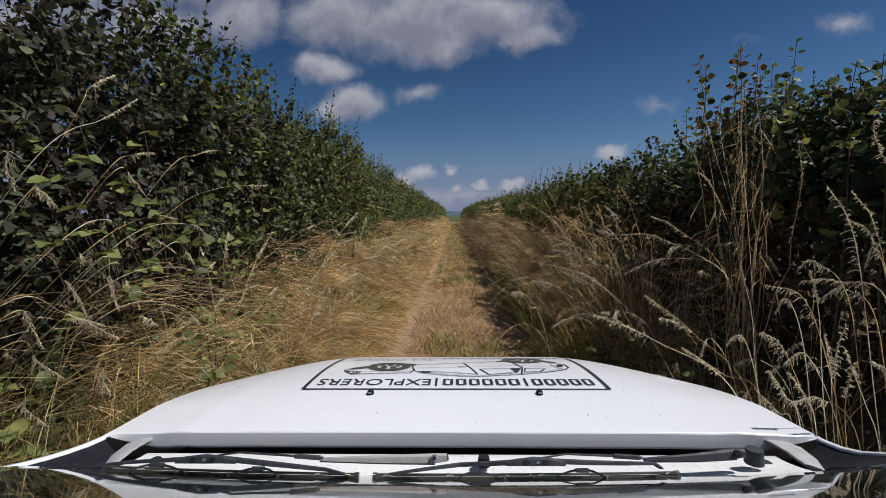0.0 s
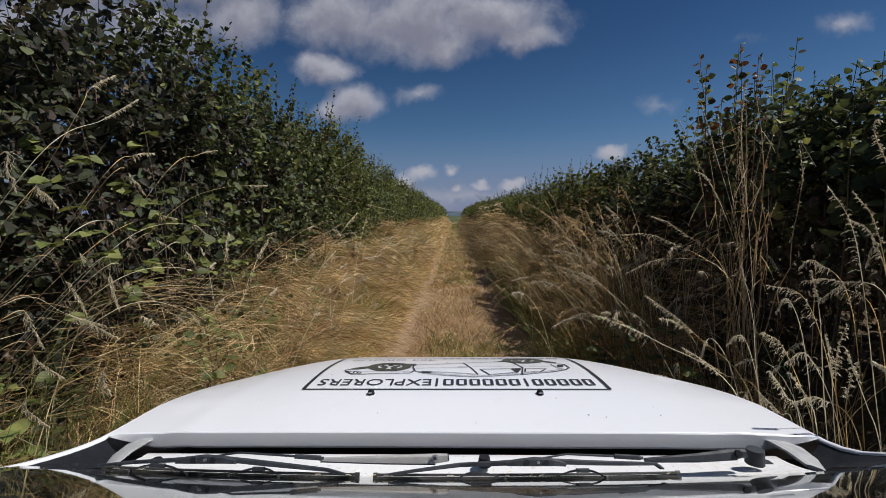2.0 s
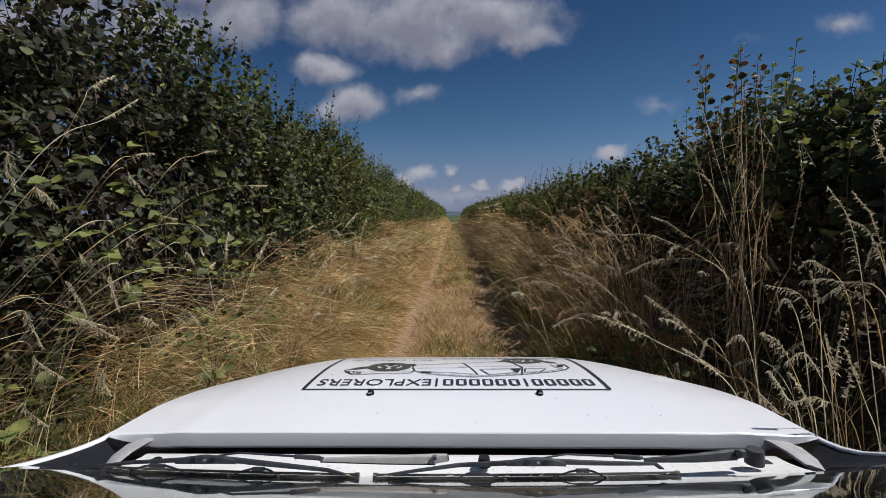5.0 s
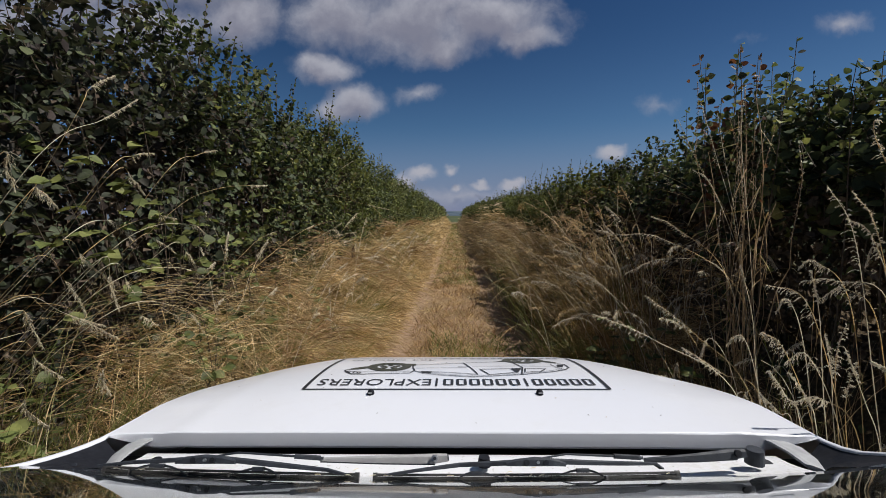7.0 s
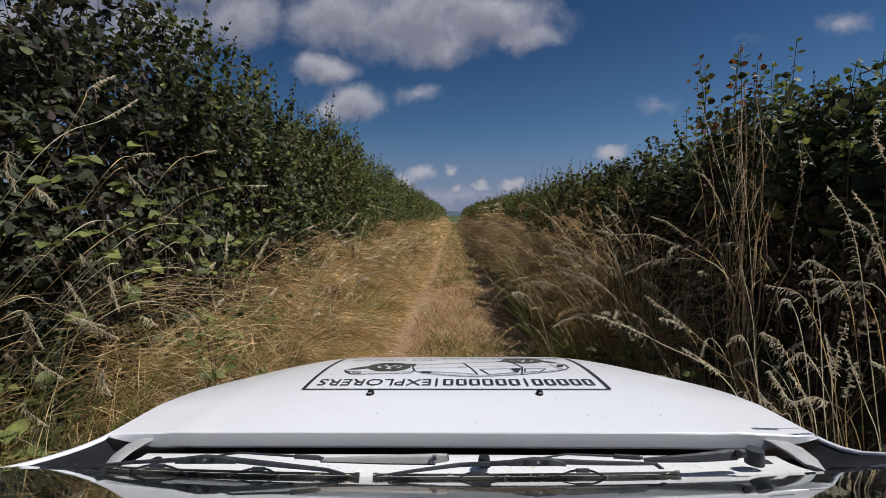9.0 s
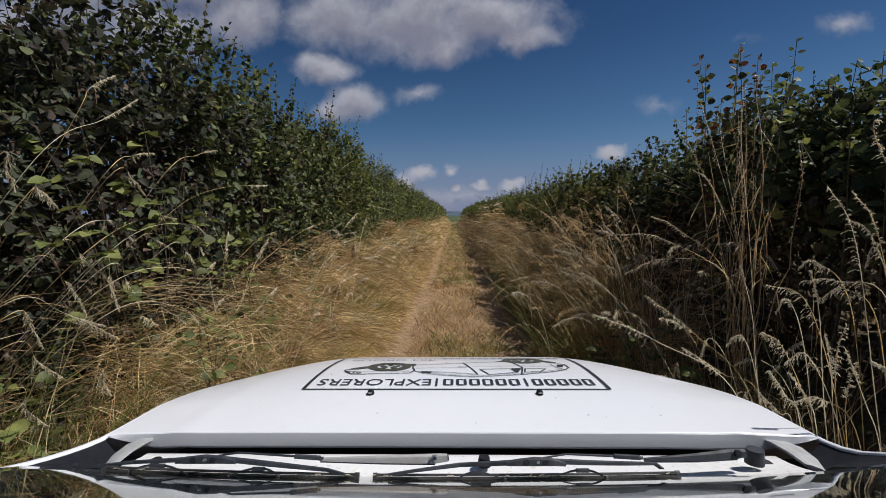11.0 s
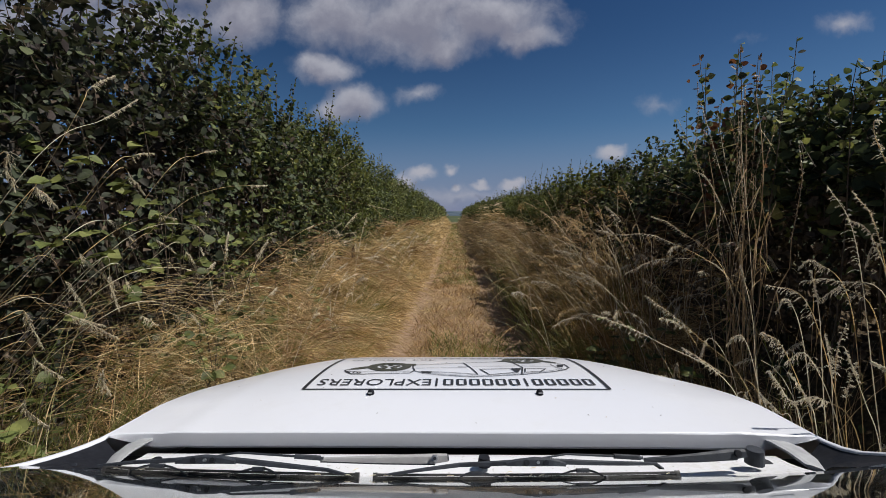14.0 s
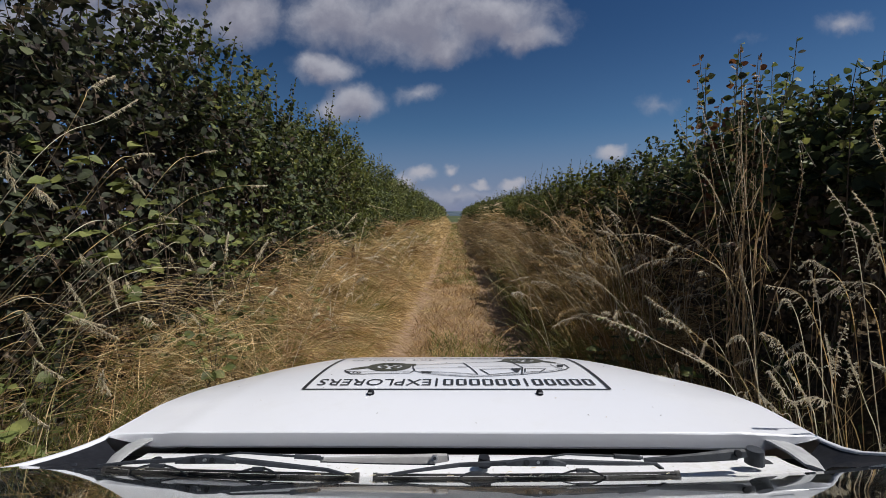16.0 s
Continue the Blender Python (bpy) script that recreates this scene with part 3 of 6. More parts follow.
def build_print():
    x, rear, front = 0.4105, 1.152, 1.625
    w = 0.010
    ribbon("print_border", [(-x, rear), (x, rear)], w * 0.8, M_INK, bonnet)
    ribbon("print_border", [(-x, front), (x, front)], w * 1.2, M_INK, bonnet)
    ribbon("print_border", [(-x, rear), (-x, front)], w, M_INK, bonnet)
    ribbon("print_border", [(x, rear), (x, front)], w, M_INK, bonnet)
    y0, y1 = 1.184, 1.241
    lettering("EXPLORERS", -0.386, -0.068, y0, y1, M_INK, bonnet)
    for bx in (-0.052, 0.198):
        ribbon("print_bar", [(bx, y0 - 0.006), (bx, y1 + 0.006)], 0.006, M_INK, bonnet)

    def bars(x0, x1, n, ya, yb, mat=M_INK, fillness=0.58, hollow=False):
        step = (x1 - x0) / n
        for i in range(n):
            a, b = x0 + step * i, x0 + step * (i + fillness)
            if hollow:
                k = 0.0042
                ribbon("print_block", [(a + k, ya + k), (b - k, ya + k), (b - k, yb - k), (a + k, yb - k)], 0.0080, mat, bonnet, closed=True)
            else:
                patch("print_block", [(a, ya), (b, ya), (b, yb), (a, yb)], mat, bonnet)

    bars(-0.034, 0.188, 6, y0, y1, fillness=0.80, hollow=True)
    bars(0.216, 0.392, 5, y0, y1, fillness=0.80, hollow=True)
    lettering("4x4 GROUP", -0.366, -0.070, 1.530, 1.572, M_INK_GREY, bonnet)
    bars(-0.045, 0.385, 17, 1.592, 1.612, M_INK_GREY, 0.6)
    # line drawing of a vehicle, its roof towards the windscreen
    for cx, cy, r in ((-0.212, 1.405, 0.070), (0.237, 1.538, 0.072)):
        a = np.linspace(0, 2 * np.pi, 29)[:-1]
        ring_o = np.column_stack([cx + r * np.cos(a), cy + r * np.sin(a)])
        ring_i = np.column_stack([cx + r * 0.58 * np.cos(a), cy + r * 0.58 * np.sin(a)])
        v = [on_bonnet(*q) for q in ring_o] + [on_bonnet(*q) for q in ring_i]
        n = len(a)
        solid("print_tyre", v, [(i, (i + 1) % n, n + (i + 1) % n, n + i) for i in range(n)], M_INK_OLIVE, bonnet)
        for i in range(5):
            t = i * 2 * np.pi / 5 + 0.3
            q = [(cx + r * k * math.cos(t + d), cy + r * k * math.sin(t + d)) for k, d in ((0.12, -0.3), (0.5, -0.35), (0.5, 0.35), (0.12, 0.3))]
            patch("print_spoke", q, M_INK_OLIVE, bonnet)
    patch("print_block", [(-0.335, 1.352), (-0.30, 1.365), (-0.27, 1.385), (-0.28, 1.41), (-0.31, 1.392)], M_INK_OLIVE, bonnet)
    patch("print_block", [(-0.15, 1.42), (-0.128, 1.425), (-0.13, 1.45), (-0.17, 1.46), (-0.165, 1.44)], M_INK_OLIVE, bonnet)
    patch("print_block", [(0.135, 1.50), (0.17, 1.505), (0.18, 1.535), (0.165, 1.525)], M_INK_OLIVE, bonnet)
    patch("print_block", [(0.302, 1.50), (0.335, 1.47), (0.345, 1.48), (0.305, 1.535)], M_INK_OLIVE, bonnet)
    roof_line = [(-0.127, 1.34), (-0.096, 1.307), (-0.032, 1.282), (0.054, 1.264), (0.117, 1.275), (0.199, 1.291), (0.299, 1.325), (0.344, 1.353), (0.362, 1.385), (0.36, 1.441), (0.305, 1.48)]
    hood_line = [(-0.127, 1.34), (-0.137, 1.310), (-0.223, 1.305), (-0.309, 1.292), (-0.336, 1.324), (-0.345, 1.346), (-0.317, 1.384)]
    ribbon("print_line", roof_line, 0.0045, M_INK, bonnet)
    ribbon("print_line", [(x * 0.97 + 0.003, y + 0.013) for x, y in roof_line[1:8]], 0.0028, M_INK_GREY, bonnet)
    ribbon("print_line", hood_line, 0.0045, M_INK, bonnet)
    ribbon("print_line", [(-0.13, 1.335), (-0.22, 1.328), (-0.29, 1.325)], 0.0028, M_INK_GREY, bonnet)
    ribbon("print_line", [(-0.138, 1.435), (-0.136, 1.39), (-0.125, 1.34)], 0.0045, M_INK, bonnet)
    ribbon("print_line", [(-0.134, 1.432), (-0.049, 1.453), (0.056, 1.479), (0.166, 1.508)], 0.0045, M_INK, bonnet)
    ribbon("print_line", [(0.028, 1.474), (0.053, 1.369), (0.068, 1.292)], 0.0040, M_INK, bonnet)
    ribbon("print_line", [(-0.11, 1.331), (-0.02, 1.317), (0.068, 1.292)], 0.0040, M_INK, bonnet)
    ribbon("print_line", [(-0.124, 1.377), (-0.047, 1.383), (0.04, 1.386)], 0.0028, M_INK_GREY, bonnet)
    ribbon("print_line", [(0.01, 1.398), (0.04, 1.396)], 0.0060, M_INK, bonnet)
    ribbon("print_line", [(0.055, 1.400), (0.14, 1.410), (0.215, 1.415), (0.315, 1.402)], 0.0028, M_INK_GREY, bonnet)
    ribbon("print_line", [(0.078, 1.36), (0.208, 1.372), (0.19, 1.319), (0.102, 1.289)], 0.0045, M_INK, bonnet, closed=True)
    ribbon("print_line", [(0.221, 1.369), (0.286, 1.369), (0.261, 1.325), (0.213, 1.322)], 0.0050, M_INK, bonnet, closed=True)
    ribbon("print_line", [(0.196, 1.477), (0.215, 1.385), (0.199, 1.291)], 0.0050, M_INK, bonnet)
    ribbon("print_line", [(0.315, 1.441), (0.323, 1.385), (0.344, 1.353)], 0.0035, M_INK, bonnet)
    ribbon("print_line", [(-0.336, 1.337), (-0.29, 1.323), (-0.29, 1.305), (-0.321, 1.305)], 0.0050, M_INK, bonnet, closed=True)
    for bx in (-0.325, -0.312, -0.300):
        ribbon("print_line", [(bx, 1.308), (bx + 0.002, 1.328)], 0.0035, M_INK, bonnet)
    patch("print_block", [(0.334, 1.432), (0.358, 1.438), (0.345, 1.395), (0.328, 1.395)], M_INK, bonnet)
    patch("print_block", [(0.175, 1.366), (0.208, 1.372), (0.192, 1.319), (0.184, 1.322)], M_INK, bonnet)
    patch("print_block", [(-0.107, 1.331), (-0.071, 1.326), (-0.074, 1.312), (-0.098, 1.312)], M_INK, bonnet)
    # washer nozzles
    for nx in (-0.221, 0.219):
        bm = bmesh.new()
        bmesh.ops.create_uvsphere(bm, u_segments=16, v_segments=10, radius=1.0, matrix=Matrix.Translation((nx, 1.122, 1.153)) @ Matrix.Diagonal((0.0095, 0.013, 0.0135, 1)))
        part("washer_nozzle", bm, M_PLASTIC, bonnet, "black plastic washer nozzle", smooth=True)
        noz2 = box_bm((0.010, 0.003, 0.003), (nx, 1.110, 1.161), 0.0008)
        part("washer_jet", noz2, M_GREY, bonnet)


build_print()


def wing_rise(s, t):
    """How far the wing's edge climbs beside the scuttle."""
    return 0.2326 * min(t, 0.42) ** 2.2 + 0.14 * max(0.0, t - 0.42) if s > 0 else 0.080 * t ** 1.6


def build_body():
    # wings: from the bonnet's edge outward and down, running back along the glass
    for s, tag in ((-1, "wing"), (1, "wing")):
        rows = []
        for y in np.concatenate([np.linspace(0.60, 0.90, 9), np.linspace(0.95, 2.15, 26)]):
            half = float(bonnet_half(max(y, 0.9))) + 0.006
            edge = float(bonnet_z(half, max(y, 0.92))) - 0.004
            if y < 0.92:
                t = (0.92 - y) / 0.32
                half = half + 0.022 * t
                edge = edge + 0.012 * t + wing_rise(s, t)
            out = float(np.interp(y, [0.6, 1.6, 2.0, 2.2], [0.905, 0.905, 0.86, 0.74]))
            inn = half - (0.003 if y < 0.93 else 0.0)
            rows.append([(s * inn, y, edge - 0.007), (s * inn, y, edge - 0.003), (s * (half + 0.006), y, edge), (s * (half + 0.02), y, edge - 0.010), (s * (half + 0.04), y, edge - 0.035),
                         (s * (half * 0.45 + out * 0.55), y, edge - 0.13), (s * out, y, edge - 0.32), (s * (out + 0.012), y, 0.72), (s * out, y, 0.62)])
        v, f = strip_mesh(rows)
        if s > 0:
            f = f[:, ::-1]
        w = solid(tag, v, f, M_PAINT, car, smooth=True)
        # black corner trim beside the scuttle
        rows = []
        for y, gx, gy, dz in ((0.905, 0.69, 0.87, -0.02), (0.86, 0.682, 0.82, -0.01), (0.82, 0.674, 0.775, 0.004), (0.78, 0.685, 0.742, 0.002), (0.74, 0.715, 0.722, 0.002), (0.70, 0.755, 0.70, 0.001), (0.66, 0.775, 0.66, 0.0)):
            t = (0.92 - y) / 0.32
            half = 0.752 + 0.006 + 0.022 * t
            edge = float(bonnet_z(half, 0.92)) - 0.004 + 0.012 * t + wing_rise(s, t)
            low = float(glass_z(s * gx, gy)) + dz if gy < 0.78 else 1.135 + dz
            A, B = np.array((half - 0.002, y, edge - 0.006)), np.array((gx, gy, low))
            rows.append([A * np.array((s, 1, 1)), (A * 0.7 + B * 0.3 - (0, 0, 0.004)) * np.array((s, 1, 1)), (A * 0.35 + B * 0.65 - (0, 0, 0.003)) * np.array((s, 1, 1)), B * np.array((s, 1, 1))])
        v, f = strip_mesh(rows)
        solid("corner_trim", v, f if s < 0 else f[:, ::-1], M_PLASTIC, car, "black plastic corner trim", smooth=True)
        part("trim_screw", disc_bm(0.005, 0.004, 0.003, Matrix.Translation((s * 0.712, 0.775, 1.160)) @ Matrix.Rotation(radians(40), 4, "X")), M_ARM, car)
        # pale hinge strut from the bonnet's corner to the scuttle, greyed for its shade
        part("hinge_strut", bar_bm([(s * 0.676, 0.920, 1.136), (s * 0.674, 0.885, 1.144), (s * 0.670, 0.84, 1.148), (s * 0.660, 0.795, 1.149)], [0.034, 0.040, 0.038, 0.024] if s < 0 else [0.050, 0.056, 0.052, 0.034], [0.006] * 4, Vector((0, -0.8, 0.6))), M_HINGE, car, "hinge strut with its shade put into a grey colour")
        part("hinge_bolt", disc_bm(0.014, 0.012, 0.010, Matrix.Translation((s * 0.585, 0.815, 1.142)) @ Matrix.Rotation(radians(15), 4, "X")), M_PLASTIC, car)
    # dark sheet standing for shade in the gap under the bonnet's lip, then the pale scuttle
    x = np.linspace(-0.70, 0.70, 29)
    gap = [np.column_stack([x, np.full(29, y), np.full(29, z)]) for y, z in ((1.32, 1.10), (1.30, 0.98), (0.92, 1.06), (0.868, 1.085), (0.857, 1.132))]
    v, f = strip_mesh(gap)
    solid("shade_gap", v, f, M_DARK, car)
    xs = np.linspace(-0.63, 0.63, 45)
    rows = []
    for k in np.linspace(0, 1, 8):
        y = 0.855 + (glass_foot(xs) + 0.002 - 0.855) * k
        z = 1.139 + 0.004 * np.sin(np.pi * k) + (glass_z(xs, glass_foot(xs)) - 0.002 - 1.139) * k ** 2
        rows.append(np.column_stack([xs, y, z]))
    rows.insert(0, np.column_stack([xs, np.full(45, 0.858), np.full(45, 1.10)]))
    v, f = strip_mesh(rows)
    solid("scuttle", v, f, M_SCUTTLE, car, "white painted scuttle panel below the windscreen", smooth=True)
    # glass, with its dark edge band
    xs = np.linspace(-0.74, 0.74, 41)
    rows = []
    for k in np.linspace(0, 1, 26):
        y = glass_foot(xs) * (1 - k) + (-0.13 - 0.03 * xs ** 2) * k
        rows.append(np.column_stack([xs * (1 - 0.1 * k), y, glass_z(xs, y) - 0.045 * k * xs ** 2]))
    v, f = strip_mesh(rows)
    pane = solid("windscreen", v, f, M_GLASS, car, "sloping clear windscreen glass", smooth=True)
    pane.visible_shadow = False
    mod = pane.modifiers.new("thickness", "SOLIDIFY")
    mod.thickness, mod.offset = 0.005, -1
    rows = []
    for k in (-0.003, 0.055):
        y = glass_foot(xs) * (1 - k) - 0.13 * k
        rows.append(np.column_stack([xs * 0.995, y, glass_z(xs, y) - 0.0075]))
    v, f = strip_mesh(rows)
    solid("glass_edge_band", v, f, M_PLASTIC, car)
    part("dashboard", box_bm((1.36, 0.62, 0.10), (0, 0.36, 1.02), 0.03), M_DARK, car)
    # cabin: roof, pillars, sides, tail
    top = []
    for y in np.linspace(-0.135, -2.55, 22):
        s = np.linspace(-1, 1, 21)
        t = (-0.135 - y) / 2.415
        z = 1.662 + 0.035 * math.sin(math.pi * min(1, t * 1.15 + 0.05)) - 0.10 * t ** 3
        top.append(np.column_stack([s * 0.665, np.full(21, y), z - 0.05 * np.abs(s) ** 3]))
    v, f = strip_mesh(top)
    roof = solid("roof", v, f[:, ::-1], M_PAINT, car, smooth=True)
    for s in (-1, 1):
        part("pillar", bar_bm([(s * 0.775, 0.60, 1.235), (s * 0.725, 0.3, 1.42), (s * 0.68, -0.10, 1.62)], [0.05] * 3, [0.04] * 3), M_PAINT, car)
        side = []
        for y in np.linspace(0.60, -2.6, 24):
            side.append([(s * 0.905, y, 0.40), (s * 0.918, y, 0.72), (s * 0.90, y, 0.95), (s * 0.84, y, 1.12)])
        v, f = strip_mesh(side)
        solid("side_panel", v, f if s > 0 else f[:, ::-1], M_PAINT, car, smooth=True)
        for ya, yb in ((0.30, -0.60), (-0.68, -1.55), (-1.63, -2.3)):
            v, f = strip_mesh([[(s * 0.838, ya, 1.125), (s * (0.70 if ya > 0 else 0.668), ya - (0.45 if ya > 0 else 0.0), 1.605)], [(s * 0.838, yb, 1.125), (s * 0.668, yb, 1.605)]])
            solid("side_window", v, f, M_DARK, car, "dark side window")
        for y in (-0.64, -1.59, -2.42):
            part("door_pillar", bar_bm([(s * 0.84, y, 1.11), (s * 0.668, y, 1.62)], [0.09, 0.09], [0.03, 0.03], Vector((s, 0, 0.3))), M_PAINT, car)
        for y in (1.50, -1.17):
            m = Matrix.Translation((s * 0.80, y, 0.335)) @ Matrix.Rotation(radians(90), 4, "Y")
            wheel = part("wheel", disc_bm(0.335, 0.335, 0.21, m, 32), M_TYRE, car, "black tyre on a grey rim")
            part("rim", disc_bm(0.21, 0.19, 0.03, Matrix.Translation((s * 0.91, y, 0.335)) @ Matrix.Rotation(radians(90 * s), 4, "Y"), 20), M_GREY, wheel)
    part("tail", box_bm((1.72, 0.25, 0.95), (0, -2.58, 0.88), 0.10), M_PAINT, car)
    part("floor_pan", box_bm((1.5, 4.4, 0.12), (0, -0.35, 0.36), 0.04), M_DARK, car)
    part("bulkhead", box_bm((1.40, 0.10, 0.66), (0, 0.78, 0.72), 0.02), M_DARK, car)
    part("front_bumper", box_bm((1.62, 0.22, 0.34), (0, 2.12, 0.48), 0.09), M_PAINT, car)
    part("grille", box_bm((0.95, 0.06, 0.16), (0, 2.17, 0.66), 0.02), M_PLASTIC, car)
    for s in (-1, 1):
        part("headlamp", box_bm((0.26, 0.16, 0.15), (s * 0.60, 2.06, 0.70), 0.05), M_LAMP, car, "clear headlamp")


build_body()


GLASS_UP = Vector((0, 0.5, 0.866))


def glass_point(x, y, lift=0.0):
    return Vector((x, y, float(glass_z(x, y)))) + GLASS_UP * lift


def wiper_bar(name, parent, points, widths, heights, mat=M_ARM, label=""):
    """A bar of a wiper; single numbers stand for all its points."""
    n = len(points)
    w = list(widths) if isinstance(widths, tuple) else [widths] * n
    h = list(heights) if isinstance(heights, tuple) else [heights] * n
    return part(name, bar_bm(points, w, h, GLASS_UP), mat, parent, label)


def wiper_rivet(name, parent, at, r, mat):
    turn = Vector((0, -0.86, 0.5)).to_track_quat("Z", "Y").to_matrix().to_4x4()
    cap = part(name, disc_bm(r, r * 0.9, 0.004, Matrix.Translation(Vector(at) + Vector((0, -0.010, 0.006))) @ turn, 16), mat, parent)
    return cap


def build_wiper(arm, rod, yoke, hub, small_yokes, foot_a, foot_b, worn):
    """A wiper lying along the glass: arm, rod, hub with rivets, main yoke, small yokes and a railed blade."""
    wiper = part("wiper", disc_bm(0.016, 0.014, 0.026, Matrix.Translation(Vector(arm[0]) + Vector((0.0 if worn else 0.026, 0.012, -0.012)))) if not worn else disc_bm(0.007, 0.006, 0.008, Matrix.Translation(Vector(arm[0]) + Vector((-0.004, 0.01, -0.006)))), M_ARM, car, "dark wiper with a worn bare-metal arm" if worn else "dark wiper")
    wiper_bar("arm", wiper, arm, 0.012, (0.013, 0.0165, 0.013, 0.006), M_ARM_WORN if worn else M_ARM)
    wiper_bar("arm_edge", wiper, [Vector(p) - GLASS_UP * h for p, h in zip(arm[1:], (0.009, 0.007, 0.004))], 0.011, (0.003, 0.003, 0.002))
    wiper_rivet("arm_rivet", wiper, Vector(arm[1]), 0.0065, M_STEEL if worn else M_PLASTIC)
    if worn:
        wiper_rivet("arm_rivet_pin", wiper, Vector(arm[1]) + Vector((0, -0.003, 0.002)), 0.003, M_ARM)
    wiper_bar("rod", wiper, rod, 0.004, (0.005, 0.004, 0.003, 0.003, 0.003))
    wiper_bar("rod_sleeve", wiper, [Vector(rod[0]).lerp(Vector(rod[1]), 0.1), Vector(rod[1])], 0.008, 0.008)
    n = len(yoke)
    wiper_bar("yoke", wiper, yoke, 0.008, tuple(0.0035 + 0.0055 * math.sin(math.pi * min(1.0, max(0.0, k / (n - 1)))) for k in range(n)))
    H = Vector(hub)
    wiper_bar("hub", wiper, [H + Vector((d, -0.004, dz)) for d, dz in ((-0.048, -0.002), (-0.032, 0.001), (0.0, 0.003), (0.030, 0.002), (0.050, -0.002))], 0.012, (0.006, 0.011, 0.0145, 0.012, 0.006))
    for d, r, mat in ((-0.015, 0.0050, M_PLASTIC), (0.004, 0.0026, M_STEEL), (0.017, 0.0046, M_PLASTIC)):
        wiper_rivet("rivet", wiper, H + Vector((d, -0.004, 0.001)), r, mat)
    for pts in small_yokes:
        a, b, c, d = [Vector(q) + Vector((0, -0.004, -0.004)) for q in pts]
        top = b.lerp(c, 0.5) + GLASS_UP * 0.004
        arc = [a.lerp(d, k / 8) + (top - a.lerp(d, 0.5)) * (1 - (k / 4 - 1) ** 2) for k in range(9)]
        wiper_bar("small_yoke", wiper, arc, 0.006, (0.0015, 0.002, 0.003, 0.0035, 0.0045, 0.0035, 0.003, 0.002, 0.0015))
        wiper_bar("clip", wiper, [arc[3] + Vector((0, -0.002, 0.001)), arc[5] + Vector((0, -0.002, 0.001))], 0.008, 0.0065)
        for e, away in ((a, -1), (d, 1)):
            wiper_bar("claw", wiper, [e + Vector((away * 0.001, -0.002, 0)), e + Vector((away * 0.005, -0.002, -0.001))], 0.008, 0.006, M_BLADE)
    for lift, w, h, mat, label in ((0.0022, 0.0016, 0.0042, M_RUBBER, "dusty rubber lip"), (0.0062, 0.006, 0.0032, M_RUBBER, "dusty rubber rail"), (0.0103, 0.007, 0.0040, M_BLADE, "dark blade backing")):
        ks = [k / 6 for k in range(7)]
        pts = [glass_point(foot_a[0] + (foot_b[0] - foot_a[0]) * k, foot_a[1] + (foot_b[1] - foot_a[1]) * k, lift) for k in ks]
        wiper_bar("blade", wiper, pts, w, h, mat, label)
    for foot, d in ((foot_a, 1), (foot_b, -1)):
        wiper_bar("end_clip", wiper, [glass_point(foot[0] - d * 0.001, foot[1], 0.007), glass_point(foot[0] + d * 0.006, foot[1], 0.007)], 0.008, 0.013, M_BLADE)


build_wiper([(-0.015, 0.762, 1.186), (-0.037, 0.760, 1.185), (-0.128, 0.752, 1.188), (-0.237, 0.742, 1.193)],
            [(-0.230, 0.735, 1.199), (-0.276, 0.722, 1.210), (-0.371, 0.720, 1.217), (-0.403, 0.720, 1.212), (-0.426, 0.715, 1.209)],
            [(-0.600, 0.70, 1.205), (-0.537, 0.70, 1.211), (-0.450, 0.70, 1.216), (-0.383, 0.70, 1.217), (-0.319, 0.70, 1.210), (-0.271, 0.70, 1.205), (-0.213, 0.70, 1.199), (-0.175, 0.69, 1.196)],
            (-0.415, 0.700, 1.216),
            ([(-0.542, 0.70, 1.203), (-0.515, 0.70, 1.210), (-0.479, 0.70, 1.206), (-0.451, 0.70, 1.199)], [(-0.373, 0.70, 1.196), (-0.346, 0.70, 1.201), (-0.307, 0.70, 1.205), (-0.296, 0.70, 1.196)]),
            (-0.600, 0.706), (-0.160, 0.690), True)
build_wiper([(0.517, 0.775, 1.189), (0.499, 0.775, 1.188), (0.429, 0.770, 1.184), (0.336, 0.765, 1.182)],
            [(0.330, 0.760, 1.188), (0.280, 0.760, 1.191), (0.194, 0.755, 1.197), (0.154, 0.740, 1.199), (0.134, 0.725, 1.204)],
            [(-0.110, 0.69, 1.198), (-0.064, 0.70, 1.199), (0.006, 0.72, 1.197), (0.070, 0.72, 1.200), (0.124, 0.72, 1.204), (0.171, 0.72, 1.204), (0.221, 0.72, 1.202), (0.278, 0.72, 1.201), (0.338, 0.73, 1.195), (0.352, 0.735, 1.184)],
            (0.132, 0.718, 1.204),
            ([(0.003, 0.70, 1.191), (0.018, 0.70, 1.197), (0.047, 0.70, 1.198), (0.077, 0.70, 1.192)], [(0.167, 0.72, 1.183), (0.193, 0.72, 1.191), (0.231, 0.72, 1.191), (0.248, 0.72, 1.184)]),
            (-0.135, 0.690), (0.385, 0.738), False)
part("park_stop", disc_bm(0.013, 0.010, 0.016, Matrix.Translation((0.053, 0.797, 1.160))), M_PLASTIC, car)


